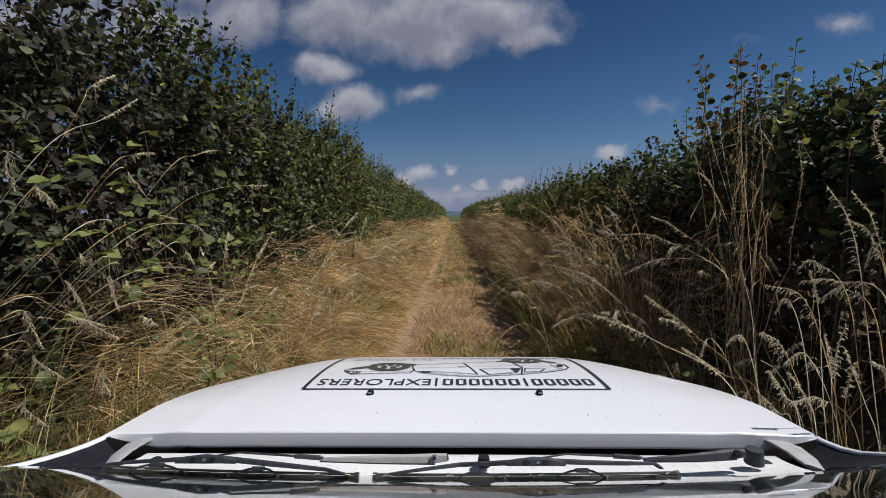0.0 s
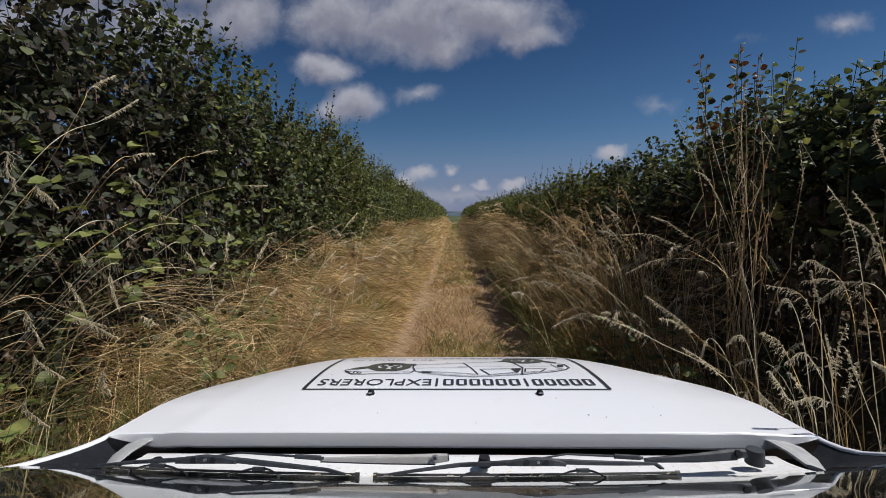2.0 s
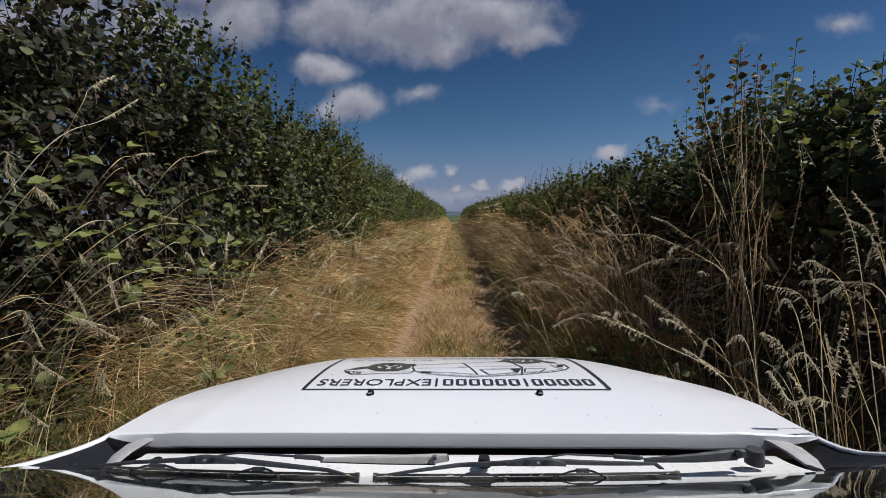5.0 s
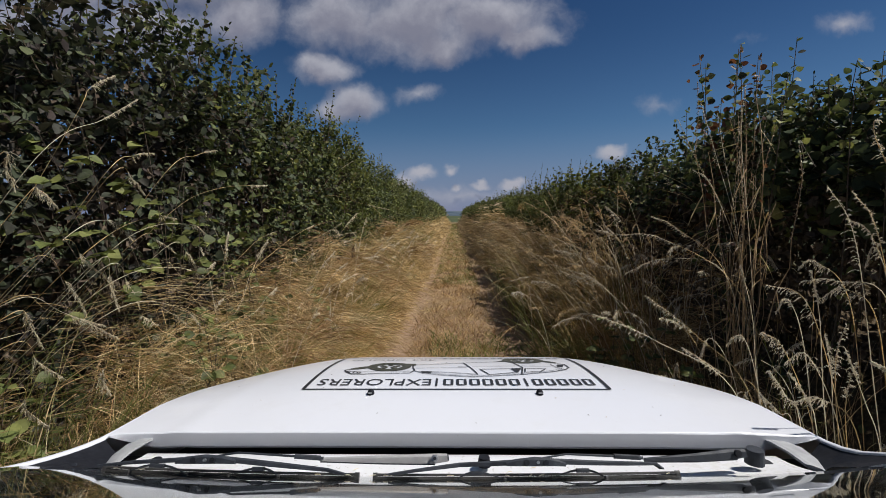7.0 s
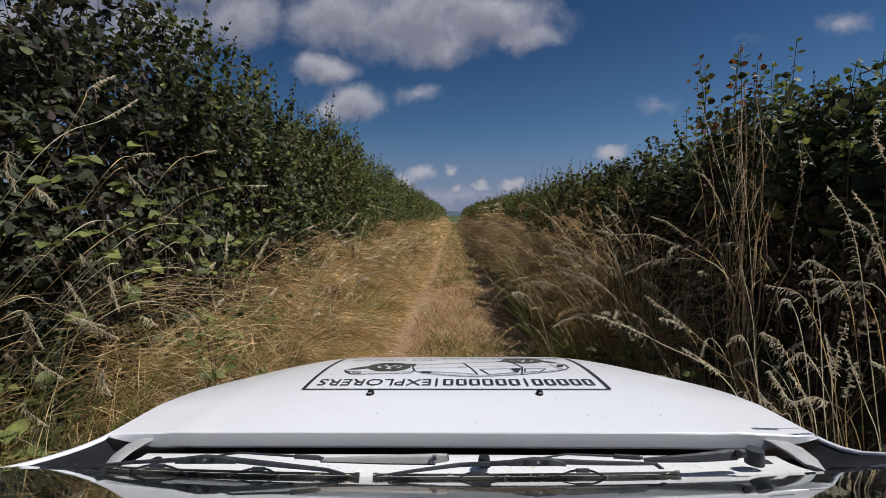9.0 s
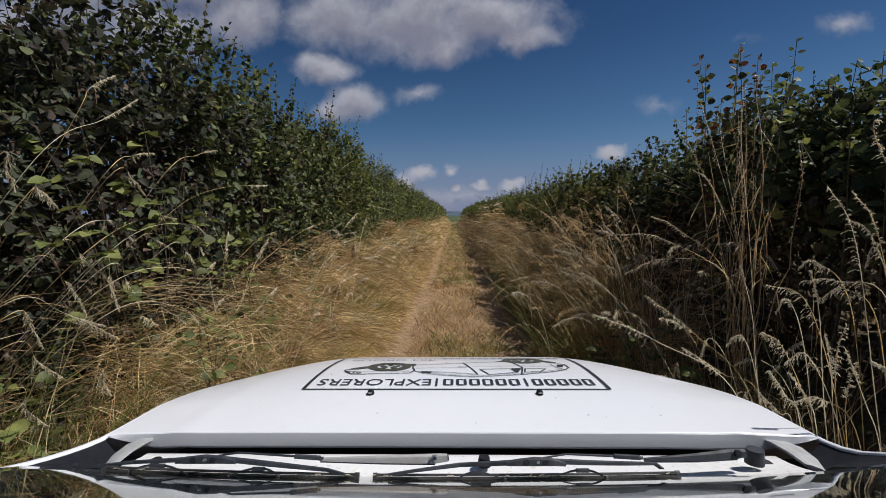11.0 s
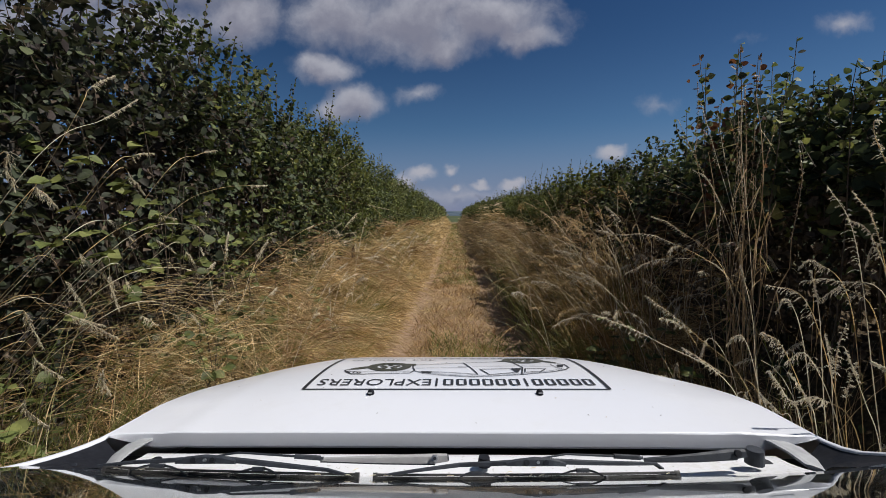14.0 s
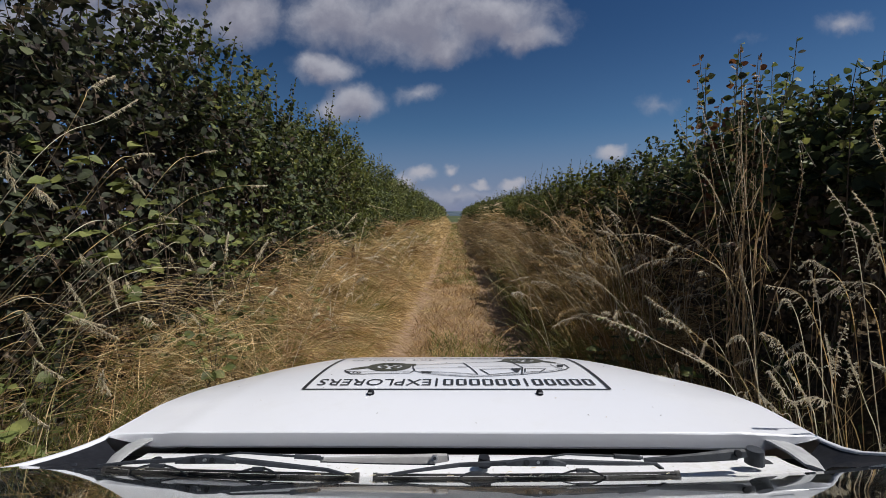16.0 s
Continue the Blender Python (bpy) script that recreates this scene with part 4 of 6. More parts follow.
def straw_bits():
    """Snapped bits of straw caught on the wipers and the scuttle."""
    rng = np.random.default_rng(55)
    for i in range(22):
        on_blade = i % 3 != 0
        x = rng.uniform(-0.58, 0.38) if on_blade else rng.uniform(-0.60, 0.60)
        y = (0.706 - 0.036 * (x + 0.60) if x < -0.14 else 0.690 + 0.092 * (x + 0.135)) - 0.004 if on_blade else float(glass_foot(x)) + rng.uniform(0.012, 0.06)
        z = float(glass_z(x, y)) + 0.011 if on_blade else 1.1465
        a, ln = rng.normal(0, 0.5), rng.uniform(0.005, 0.013)
        p, d = Vector((x, y, z)), Vector((math.cos(a) * ln, math.sin(a) * ln * 0.5, rng.uniform(-0.001, 0.002)))
        bit = part("straw_bit", bar_bm([p - d * 0.5, p + Vector((0, 0, 0.0008)), p + d * 0.5], [0.0010, 0.0013, 0.0007], [0.0007] * 3), M_SEED)
        tagged(bit, "snapped bit of pale straw caught on the wipers", "straw", "straw bits on the car")


straw_bits()


def bonnet_flecks():
    """Seed husks and crumbs of dirt lying on the bonnet."""
    rng = np.random.default_rng(58)
    for i in range(22):
        x, y = rng.uniform(-0.66, 0.68), rng.uniform(0.95, 1.6)
        a, ln = rng.uniform(0, 3.14), rng.uniform(0.002, 0.005)
        p, d = Vector(on_bonnet(x, y, 0.0012)), Vector((math.cos(a) * ln, math.sin(a) * ln, 0))
        bit = part("seed_husk", bar_bm([p - d * 0.5, p + Vector((0, 0, 0.0006)), p + d * 0.5], [0.0006, 0.0016, 0.0006], [0.0006, 0.0010, 0.0006], Vector((0, 0, 1))), M_STEM if i % 3 else M_STALK)
        tagged(bit, "tiny dark seed husk lying on the white bonnet", "seed husk", "husks on the bonnet")


bonnet_flecks()

# ---- hedges ----


def hedge_height(side, y):
    if side < 0:
        return np.interp(y, [-20, 0, 2, 4, 7, 12, 20, 40, 80, 140], [2.9, 2.95, 3.0, 3.1, 3.1, 3.05, 2.9, 2.75, 2.6, 2.4])
    return np.interp(y, [-20, 0, 1.9, 2.6, 3.7, 4.7, 5.6, 8, 14, 40, 80, 140], [1.9, 1.6, 1.65, 2.32, 2.55, 2.52, 2.22, 2.2, 2.3, 2.4, 2.3, 2.2])


def shrub(rng, side, y0, y1, leaf, twigs, per, broad, mat, label, group, shoots=6, face=1.72, back=2.0):
    """One hedge shrub between y0 and y1 along the lane: stems, twigs and leaves."""
    top = thing("hedge_shrub", label, "hedge", group)
    yc, w = (y0 + y1) / 2, (y1 - y0) / 2
    h = float(hedge_height(side, yc)) * rng.uniform(0.95, 1.04)
    zc, b = h * 0.40, h * 0.58
    xc, a = side * (face + back / 2), back / 2

    def shell(n, lo, hi, deep):
        th = np.radians(rng.uniform(lo, hi, n))
        y = rng.uniform(y0 - 0.2, y1 + 0.2, n)
        lump = 1 + 0.19 * wave(y, th * 1.3, 21 + (side > 0), 0.36) + 0.07 * wave(y, th, 31 + (side > 0), 1.4)
        r = lump * (1 - deep * rng.uniform(0, 1, n) ** 1.6)
        x = xc - side * a * np.sign(np.cos(th)) * np.abs(np.cos(th)) ** 0.7 * r
        z = zc + b * np.sign(np.sin(th)) * np.abs(np.sin(th)) ** 0.8 * r
        nrm = np.column_stack([-side * np.cos(th) / a, np.zeros(n), np.sin(th) / b])
        return np.column_stack([x, y, z]), unit(nrm)

    q, nrm = shell(twigs, -28, 118, 0.30)
    keep = (q[:, 2] > 0.25) & ((q[:, 2] > (1.25 if side < 0 or yc > 6 else 1.72) + 0.3 * wave(q[:, 1], q[:, 2], 9, 0.5)) | (rng.uniform(0, 1, len(q)) < ((0.13 if yc < 6 else 0.35) if side > 0 else 0.6)))
    if 0 < yc < 7:
        keep &= (q[:, 2] < 0.80 * h) | (rng.uniform(0, 1, len(q)) < (0.55 if side < 0 else 0.9))
    q, nrm = q[keep], nrm[keep]
    n = len(q)
    way = unit(nrm * 0.8 + np.array([0, 0, 0.45]) + rng.normal(0, 0.45, (n, 3)))
    length = rng.uniform(2.0, 5.0, n) * leaf * (per / 9.0)
    u = np.linspace(0.1, 1.0, per)[None, :, None]
    base = q - way * (length * 0.45)[:, None]
    at = (base[:, None] + way[:, None] * length[:, None, None] * u).reshape(-1, 3) + rng.normal(0, leaf * 0.25, (n * per, 3))
    wrep, nrep = np.repeat(way, per, 0), np.repeat(nrm, per, 0)
    along = unit(wrep * 0.5 + rng.normal(0, 0.75, at.shape) + np.array([0, 0, -0.25]))
    up = unit(np.array([0, 0, 0.75]) + nrep * 0.6 + rng.normal(0, 0.45, at.shape))
    size = leaf * rng.uniform(0.4, 1.3, len(at))
    v, f = leaf_arrays(rng, at, along, up, size, broad)
    parts_v, parts_f, count = [v], [f], len(v)
    # upright leafy shoots along the crest
    k = shoots
    sy = rng.uniform(y0, y1, k)
    sx = xc - side * a * rng.uniform(-0.15, 0.75, k)
    sl = rng.uniform(0.15, 0.55, k) * (0.7 if yc > 25 else 0.6 if side > 0 and yc < 9 else 1.0)
    foot = np.column_stack([sx, sy, np.full(k, h * 0.90)])
    lean = unit(np.column_stack([rng.normal(0, 0.18, k), rng.normal(0, 0.18, k), np.ones(k)]))
    rings = np.linspace(0, 1, 4)[None, :, None]
    shoot_lines = foot[:, None] + lean[:, None] * (sl[:, None, None] + h * 0.10) * rings
    m = max(6, int(0.55 / leaf * 1.6))
    uu = np.linspace(0.2, 1, m)[None, :, None]
    sat = (foot[:, None] + lean[:, None] * (sl[:, None, None] + h * 0.10) * uu).reshape(-1, 3)
    sal = unit(rng.normal(0, 0.8, sat.shape) + np.array([0, 0, 0.35]))
    sup = unit(rng.normal(0, 0.6, sat.shape) + np.array([0, 0, 0.5]))
    v2, f2 = leaf_arrays(rng, sat, sal, sup, leaf * rng.uniform(0.6, 1.0, len(sat)) * np.tile(np.linspace(1.35, 0.7, m), k), broad)
    parts_v.append(v2)
    parts_f.append(f2 + count)
    count += len(v2)
    # coarse leaves filling inside and far side; near ones coloured dark as inner shade
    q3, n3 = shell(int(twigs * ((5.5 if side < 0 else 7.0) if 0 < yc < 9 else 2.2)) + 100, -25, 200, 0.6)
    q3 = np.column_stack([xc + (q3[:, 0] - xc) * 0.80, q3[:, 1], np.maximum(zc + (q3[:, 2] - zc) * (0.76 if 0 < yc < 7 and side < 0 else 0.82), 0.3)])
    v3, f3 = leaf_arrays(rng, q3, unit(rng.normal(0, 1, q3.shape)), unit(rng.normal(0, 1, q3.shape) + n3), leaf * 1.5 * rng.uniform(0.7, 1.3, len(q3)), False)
    solid("foliage", np.concatenate(parts_v), np.concatenate(parts_f), mat, top)
    solid("inner_foliage", v3, f3, M_INNER_LEAF if -1 < yc < 9 else mat, top, "inner leaves coloured dark brown for the hedge's deep shade" if -1 < yc < 9 else "")
    # stems
    ns = 7
    sb = np.column_stack([xc + rng.normal(0, 0.18, ns) - side * 0.1, rng.uniform(y0, y1, ns), np.zeros(ns)])
    sb[:, 2] = ground_height(sb[:, 0], sb[:, 1]) - 0.03
    st = np.column_stack([sb[:, 0] - side * rng.uniform(-0.5, 0.35, ns), sb[:, 1] + rng.normal(0, 0.3, ns), np.full(ns, h * 0.78)])
    kk = np.linspace(0, 1, 6)[None, :, None]
    lines = sb[:, None] + (st - sb)[:, None] * kk + rng.normal(0, 0.05, (ns, 6, 3)) * np.sin(np.pi * kk)
    rad = np.linspace(0.028, 0.008, 6)[None] * rng.uniform(0.7, 1.2, (ns, 1))
    if -1 < yc < 14:
        for one, r in zip(lines, rad):
            v4, f4 = rods_arrays(one[None], r[None])
            solid("stem", v4, f4, M_STEM, top)
    else:
        v4, f4 = rods_arrays(lines, rad)
        tagged(solid("stem", v4, f4, M_STEM, top), kind="stuff")
    v4, f4 = rods_arrays(shoot_lines, np.tile(np.linspace(0.006, 0.002, 4), (k, 1)))
    if 0 < yc < 9:
        tl = np.stack([base, base + way * (length * 0.5)[:, None], base + way * length[:, None]], 1)
        tv, tf = rods_arrays(tl, np.tile([0.0035, 0.0025, 0.0012], (n, 1)))
        v4, f4 = np.concatenate([v4, tv]), np.concatenate([f4, tf + len(v4)])
    tagged(solid("twig", v4, f4, M_STEM, top), kind="stuff")
    return top


def build_hedges():
    rng = np.random.default_rng(77)
    for side in (-1, 1):
        group = "hedge along the lane"
        y, i = -14.0, 0
        while y < 78:
            if y < -0.5:
                step, leaf, twigs, per, broad = 2.4, 0.10, 240, 7, False
            elif y < 0.5 and side > 0:
                step, leaf, twigs, per, broad = 1.5, 0.060, 400, 9, False
            elif y < 3:
                step, leaf, twigs, per, broad = 1.5, 0.048, 980, 11, True
            elif y < 8:
                step, leaf, twigs, per, broad = 1.7, 0.052, 880, 11, True
            elif y < 16:
                step, leaf, twigs, per, broad = 2.2, 0.075, 560, 9, False
            elif y < 36:
                step, leaf, twigs, per, broad = 3.0, 0.11, 480, 8, False
            elif y < 70:
                step, leaf, twigs, per, broad = 5.0, 0.19, 360, 7, False
            else:
                step, leaf, twigs, per, broad = 9.0, 0.32, 300, 7, False
            if side < 0:
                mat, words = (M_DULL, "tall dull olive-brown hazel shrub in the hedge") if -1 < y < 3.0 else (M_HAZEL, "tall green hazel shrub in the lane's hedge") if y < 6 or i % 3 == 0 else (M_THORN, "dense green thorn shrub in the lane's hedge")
            else:
                mat, words = (M_HAZEL, "leafy hazel shrub with upright shoots in the hedge") if 1.5 < y < 5.2 else (M_THORN, "dark green thorn shrub in the lane's hedge")
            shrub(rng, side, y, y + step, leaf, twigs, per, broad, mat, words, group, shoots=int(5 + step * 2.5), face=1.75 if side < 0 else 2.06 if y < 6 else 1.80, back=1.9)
            y += step
            i += 1


build_hedges()

# ---- grasses ----


def mound(side, x, y):
    """Height of the mass of grass over the ground."""
    ax = np.abs(x) + 0.10 * wave(x * 0 + 1.0, y, 61 + side, 0.9)
    if side < 0:
        up = np.clip((ax - 0.84) / 0.75, 0, 1)
        return 0.78 * up ** 0.85 * (1 + 0.55 * wave(x, y, 62, 0.34))
    up = np.clip((ax - np.interp(y, [0, 4, 8, 20], [1.18, 1.18, 1.10, 0.95])) / 0.72, 0, 1)
    return np.interp(y, [0, 2.2, 3.2, 4.2, 5, 12, 30, 60], [0.40, 0.45, 0.85, 1.12, 1.22, 1.15, 1.05, 0.9]) * up * (1 + 0.55 * wave(x, y, 63, 0.36))


def thatch(name, label, mat, seed, side, n, xr, yr, length, width, top=0.5, fall=0.05, power=1.0, heading=(0.6, -0.5), scatter=1.4, thin=1.0):
    """Laid and leaning grass that fills the mound on one side of the lane."""
    rng = np.random.default_rng(seed)
    y = yr[0] + (yr[1] - yr[0]) * rng.uniform(0, 1, n) ** power
    x = side * rng.uniform(*xr, n)
    m = mound(side, x, y)
    z = ground_height(x, y) + m * rng.uniform(0, 1, n) ** top
    keep = wave(x, y, seed + 5, 0.30) + rng.uniform(-0.75, 0.75, n) > np.where(np.abs(x) > 1.15, -0.10, -0.45) + thin * np.clip((3.0 - y) / 1.0, 0, 1)
    x, y, z = x[keep], y[keep], z[keep]
    n = len(x)
    ang = math.atan2(heading[1], -side * heading[0]) + 1.5 * wave(x, y, seed + 6, 0.35) + rng.normal(0, scatter, n)
    ln = rng.uniform(*length, n) * (1 + np.clip((y - 8) / 30, 0, 1))
    d = np.column_stack([np.cos(ang) * ln, np.sin(ang) * ln, rng.normal(fall, 0.28, n) * ln])
    base = np.column_stack([x, y, z])
    far = np.clip((y - 4) / 5, 0, 9) - 0.45 * np.clip((4 - y) / 3, 0, 1)
    v, f = blade_arrays(rng, base - d * 0.35, base + d * 0.65, ln * rng.uniform(-0.02, 0.16, n), width * rng.uniform(0.6, 1.5, n) * (1 + far), 4)
    ob = solid(name, v, f, mat)
    return tagged(ob, label, "grass", "", "stuff")


def upright(name, label, mat, seed, side, n, xr, yr, height, lean, width, power=1.0, floor_share=0.5):
    """Standing grass in tufts, each tuft with its own lean."""
    rng = np.random.default_rng(seed)
    tufts = max(8, n // 14)
    ty = yr[0] + (yr[1] - yr[0]) * rng.uniform(0, 1, tufts) ** power
    tx = side * rng.uniform(*xr, tufts)
    tl = rng.normal(0, 0.30, (tufts, 2)) + np.array([-side * lean, -0.05])
    th = rng.uniform(*height, tufts)
    i = rng.integers(0, tufts, n)
    r = 0.05 + 0.004 * np.clip(ty, 0, 40)
    x, y = tx[i] + rng.normal(0, 1, n) * r[i], ty[i] + rng.normal(0, 1, n) * r[i]
    h = th[i] * rng.uniform(0.55, 1.1, n) * (np.interp(y, [1.8, 3.8], [0.55, 1.0]) if side < 0 and yr[1] > 6 else 1.0)
    base = np.column_stack([x, y, ground_height(x, y) + floor_share * mound(side, x, y) * rng.uniform(0, 1, n)])
    d = np.column_stack([(tl[i, 0] + rng.normal(0, 0.25, n)) * h, (tl[i, 1] + rng.normal(0, 0.25, n)) * h, h * rng.uniform(0.5, 0.95, n)])
    far = np.clip((y - 4) / 5, 0, 9) - 0.45 * np.clip((4 - y) / 3, 0, 1)
    v, f = blade_arrays(rng, base, base + d, h * rng.uniform(0.02, 0.22, n), width * rng.uniform(0.6, 1.5, n) * (1 + far))
    ob = solid(name, v, f, mat)
    return tagged(ob, label, "grass", "", "stuff")


def build_swards():
    # sunlit bank
    thatch("dry_grass", "long bleached dry grass laid over on the bank", M_STRAW, 101, -1, 20000, (0.85, 1.7), (0.9, 13), (0.22, 0.60), 0.0040, power=1.25)
    thatch("dry_grass", "bleached dry grass on the far bank", M_STRAW, 102, -1, 10000, (0.80, 1.75), (11, 75), (0.3, 0.6), 0.0040, power=1.7)
    thatch("brown_grass", "brown withered grass in the bank", M_RUST_STRAW, 103, -1, 9000, (0.85, 1.9), (0.9, 16), (0.2, 0.5), 0.0036, power=1.3)
    upright("dry_grass", "standing bleached grass along the hedge foot", M_STRAW, 105, -1, 3600, (1.05, 1.75), (2.0, 16), (0.30, 0.62), 0.25, 0.0030, 1.3)
    upright("green_grass", "yellow-green grass low in the bank", M_GREEN, 104, -1, 5200, (1.1, 1.8), (1.5, 14), (0.35, 0.75), 0.2, 0.0042, 1.2)
    upright("green_grass", "tall yellow-green grass along the foot of the hedge", M_GREEN, 133, -1, 1800, (1.40, 1.85), (5, 19), (0.5, 0.95), 0.15, 0.0034, 1.2)
    swaths("laid_grass", "bundles of long bleached grass laid over the bank", M_STRAW, 106, -1, 120, (1.9, 15), 40, 0.0034)
    swaths("laid_grass", "bundles of brown grass laid over the bank", M_RUST_STRAW, 107, -1, 75, (1.8, 14), 40, 0.0036)
    upright("green_grass", "yellow-green tufts among the near dry grass", M_GREEN, 108, -1, 1500, (1.0, 1.5), (0.9, 4.6), (0.30, 0.6), 0.15, 0.0040, 1.0)
    upright("green_grass", "tall yellow-green grass beside the wing", M_FRESH, 126, -1, 420, (1.02, 1.40), (0.92, 1.6), (0.6, 1.1), 0.05, 0.0040, 1.0)
    thatch("brown_grass", "dead brown grass low beside the wing", M_OLIVE_STRAW, 135, -1, 2600, (1.08, 1.75), (0.9, 1.8), (0.10, 0.30), 0.0036, top=0.5, scatter=2.2, thin=-0.2)
    upright("green_grass", "bright green grass beside the wing", M_GREEN, 134, -1, 800, (1.02, 1.45), (0.90, 1.5), (0.8, 1.15), 0.0, 0.0040, 1.0)
    upright("dry_grass", "bleached grass beside the wing", M_STRAW, 127, -1, 50, (1.05, 1.35), (0.95, 1.7), (0.6, 0.95), 0.05, 0.0032, 1.0)
    thatch("brown_grass", "brown shaded tangle of grass beside the wing", M_RUST_STRAW, 128, -1, 3000, (1.02, 1.55), (0.9, 3.2), (0.10, 0.32), 0.0034, top=0.4, power=1.0, scatter=2.2, thin=0.2)
    thatch("green_grass", "soft green grass tangled beside the wing", M_FRESH, 130, -1, 4200, (1.02, 1.6), (0.9, 4.2), (0.10, 0.34), 0.0036, top=0.4, power=1.0, scatter=2.2, thin=0.1)
    swaths("laid_grass", "bundles of pale straw laid flat beside the bonnet", M_STRAW, 129, -1, 24, (1.7, 2.8), 40, 0.0034, 1.25)
    # verge below the other hedge
    swaths("laid_grass", "bundles of long dry grass hanging over the verge", M_OLIVE_STRAW, 117, 1, 36, (4.0, 15), 30, 0.0032)
    thatch("brown_grass", "tall brown withered grass on the shaded verge", M_RUST_STRAW, 111, 1, 14000, (1.10, 1.9), (3.2, 16), (0.15, 0.42), 0.0034, power=1.3, fall=0.15, scatter=1.7)
    thatch("dry_grass", "pale dry grass on the verge", M_STRAW, 112, 1, 5500, (1.12, 1.9), (3.0, 14), (0.18, 0.5), 0.0032, power=1.25, fall=0.2, scatter=1.7)
    thatch("dry_grass", "dry grass on the far verge", M_STRAW, 113, 1, 9000, (0.80, 1.8), (13, 75), (0.3, 0.6), 0.0040, power=1.7)
    upright("dry_grass", "standing dry grass on the verge", M_STRAW, 115, 1, 2200, (1.25, 1.9), (4.2, 14), (0.6, 1.05), 0.25, 0.0028, 1.2)
    upright("brown_grass", "sparse brown grass at the hedge foot", M_RUST_STRAW, 116, 1, 500, (1.05, 1.7), (1.2, 4), (0.4, 0.8), 0.25, 0.0030, 1.0)
    thatch("brown_grass", "brown withered grass in the shade of the hedge", M_OLIVE_STRAW, 131, 1, 5200, (1.05, 1.75), (2.2, 5.0), (0.12, 0.36), 0.0034, top=0.45, fall=0.1, scatter=2.0, thin=0.2)
    upright("green_grass", "yellow-green tufts low on the verge", M_GREEN, 132, 1, 500, (1.10, 1.40), (2.6, 4.4), (0.3, 0.6), 0.35, 0.0036, 1.0)
    upright("green_grass", "green grass among dry stems on the verge", M_GREEN, 114, 1, 900, (0.95, 1.7), (1.2, 10), (0.35, 0.8), 0.3, 0.0042, 1.2)
    upright("brown_grass", "tall brown grass tangle before the hedge", M_RUST_STRAW, 118, 1, 70, (1.50, 1.95), (1.35, 2.3), (0.6, 1.0), 0.04, 0.0030, 1.0)
    upright("green_grass", "tall green grass blades by the hedge", M_GREEN, 119, 1, 80, (1.30, 1.70), (1.35, 2.0), (0.6, 1.05), 0.0, 0.0036, 1.0)
    # banks beside and behind the car
    thatch("dry_grass", "bleached grass on the bank behind the car", M_STRAW, 151, -1, 5200, (0.95, 1.8), (-13, 0.9), (0.25, 0.6), 0.0085, thin=0.0)
    thatch("brown_grass", "brown grass on the bank behind the car", M_RUST_STRAW, 152, -1, 3000, (0.95, 1.9), (-13, 0.9), (0.2, 0.5), 0.0080, thin=0.0)
    thatch("brown_grass", "brown grass on the shaded verge behind the car", M_OLIVE_STRAW, 153, 1, 6000, (1.2, 2.0), (-13, 0.6), (0.2, 0.5), 0.0085, thin=0.0)
    # the lane itself
    lane_grass("lane_grass", "short trodden straw-coloured grass between the ruts", M_STRAW, 121, 9000, (-0.55, 0.55), (4.2, 45), (0.01, 0.10), 0.004)
    lane_grass("lane_grass", "trodden brown grass between the ruts", M_RUST_STRAW, 122, 6000, (-0.62, 0.66), (4.2, 30), (0.01, 0.13), 0.004)
    upright("lane_tuft", "thin brown tufts standing between the ruts", M_RUST_STRAW, 141, 1, 1100, (-0.42, 0.50), (4.2, 15), (0.08, 0.24), 0.0, 0.0030, 1.4)
    upright("lane_tuft", "thin bleached tufts standing between the ruts", M_STRAW, 142, 1, 700, (-0.42, 0.55), (4.2, 15), (0.06, 0.18), 0.0, 0.0030, 1.4)
    lane_grass("lane_straw", "loose bits of straw lying in the ruts", M_STRAW, 124, 3500, (-0.95, 0.95), (4.2, 22), (0.005, 0.03), 0.004)
    lane_grass("lane_grass", "green grass along the middle of the lane", M_GREEN, 125, 8000, (-0.50, 0.55), (10, 75), (0.04, 0.12), 0.005)
    lane_grass("lane_weeds", "low green weeds between the ruts", M_FRESH, 123, 1100, (-0.30, 0.95), (4.5, 5.8), (0.05, 0.15), 0.005)


def swaths(name, label, mat, seed, side, count, yr, blades, width, lift=1.0):
    """Bundles of long grass laid over together, hanging from the hedge's foot towards the lane."""
    rng = np.random.default_rng(seed)
    y = yr[0] + (yr[1] - yr[0]) * rng.uniform(0, 1, count) ** 1.4
    x = side * (rng.uniform(1.05, 1.6, count) if side < 0 else rng.uniform(1.25, 1.7, count))
    z = ground_height(x, y) + mound(side, x, y) * rng.uniform(0.75, 1.15, count) * np.interp(y, [1, 2.2, 4.0], [0.62, 0.68, 1.0]) * lift + 0.04
    a = rng.normal(-0.35, 1.25, count)
    ln = rng.uniform(0.35, 0.8, count)
    d = np.column_stack([-side * np.cos(a) * ln, np.sin(a) * ln, -rng.uniform(0.05, 0.45, count) * ln])
    i = np.repeat(np.arange(count), blades)
    n = len(i)
    root = np.column_stack([x, y, z])[i] + rng.normal(0, 1, (n, 3)) * np.array([0.04, 0.07, 0.035])
    way = d[i] * rng.uniform(0.5, 1.2, (n, 1)) + rng.normal(0, 1, (n, 3)) * np.array([0.11, 0.13, 0.09])
    far = np.clip((root[:, 1] - 4) / 5, 0, 9) - 0.45 * np.clip((4 - root[:, 1]) / 3, 0, 1)
    v, f = blade_arrays(rng, root, root + way, ln[i] * rng.uniform(0.08, 0.3, n), width * rng.uniform(0.6, 1.5, n) * (1 + far))
    return tagged(solid(name, v, f, mat), label, "grass", "", "stuff")


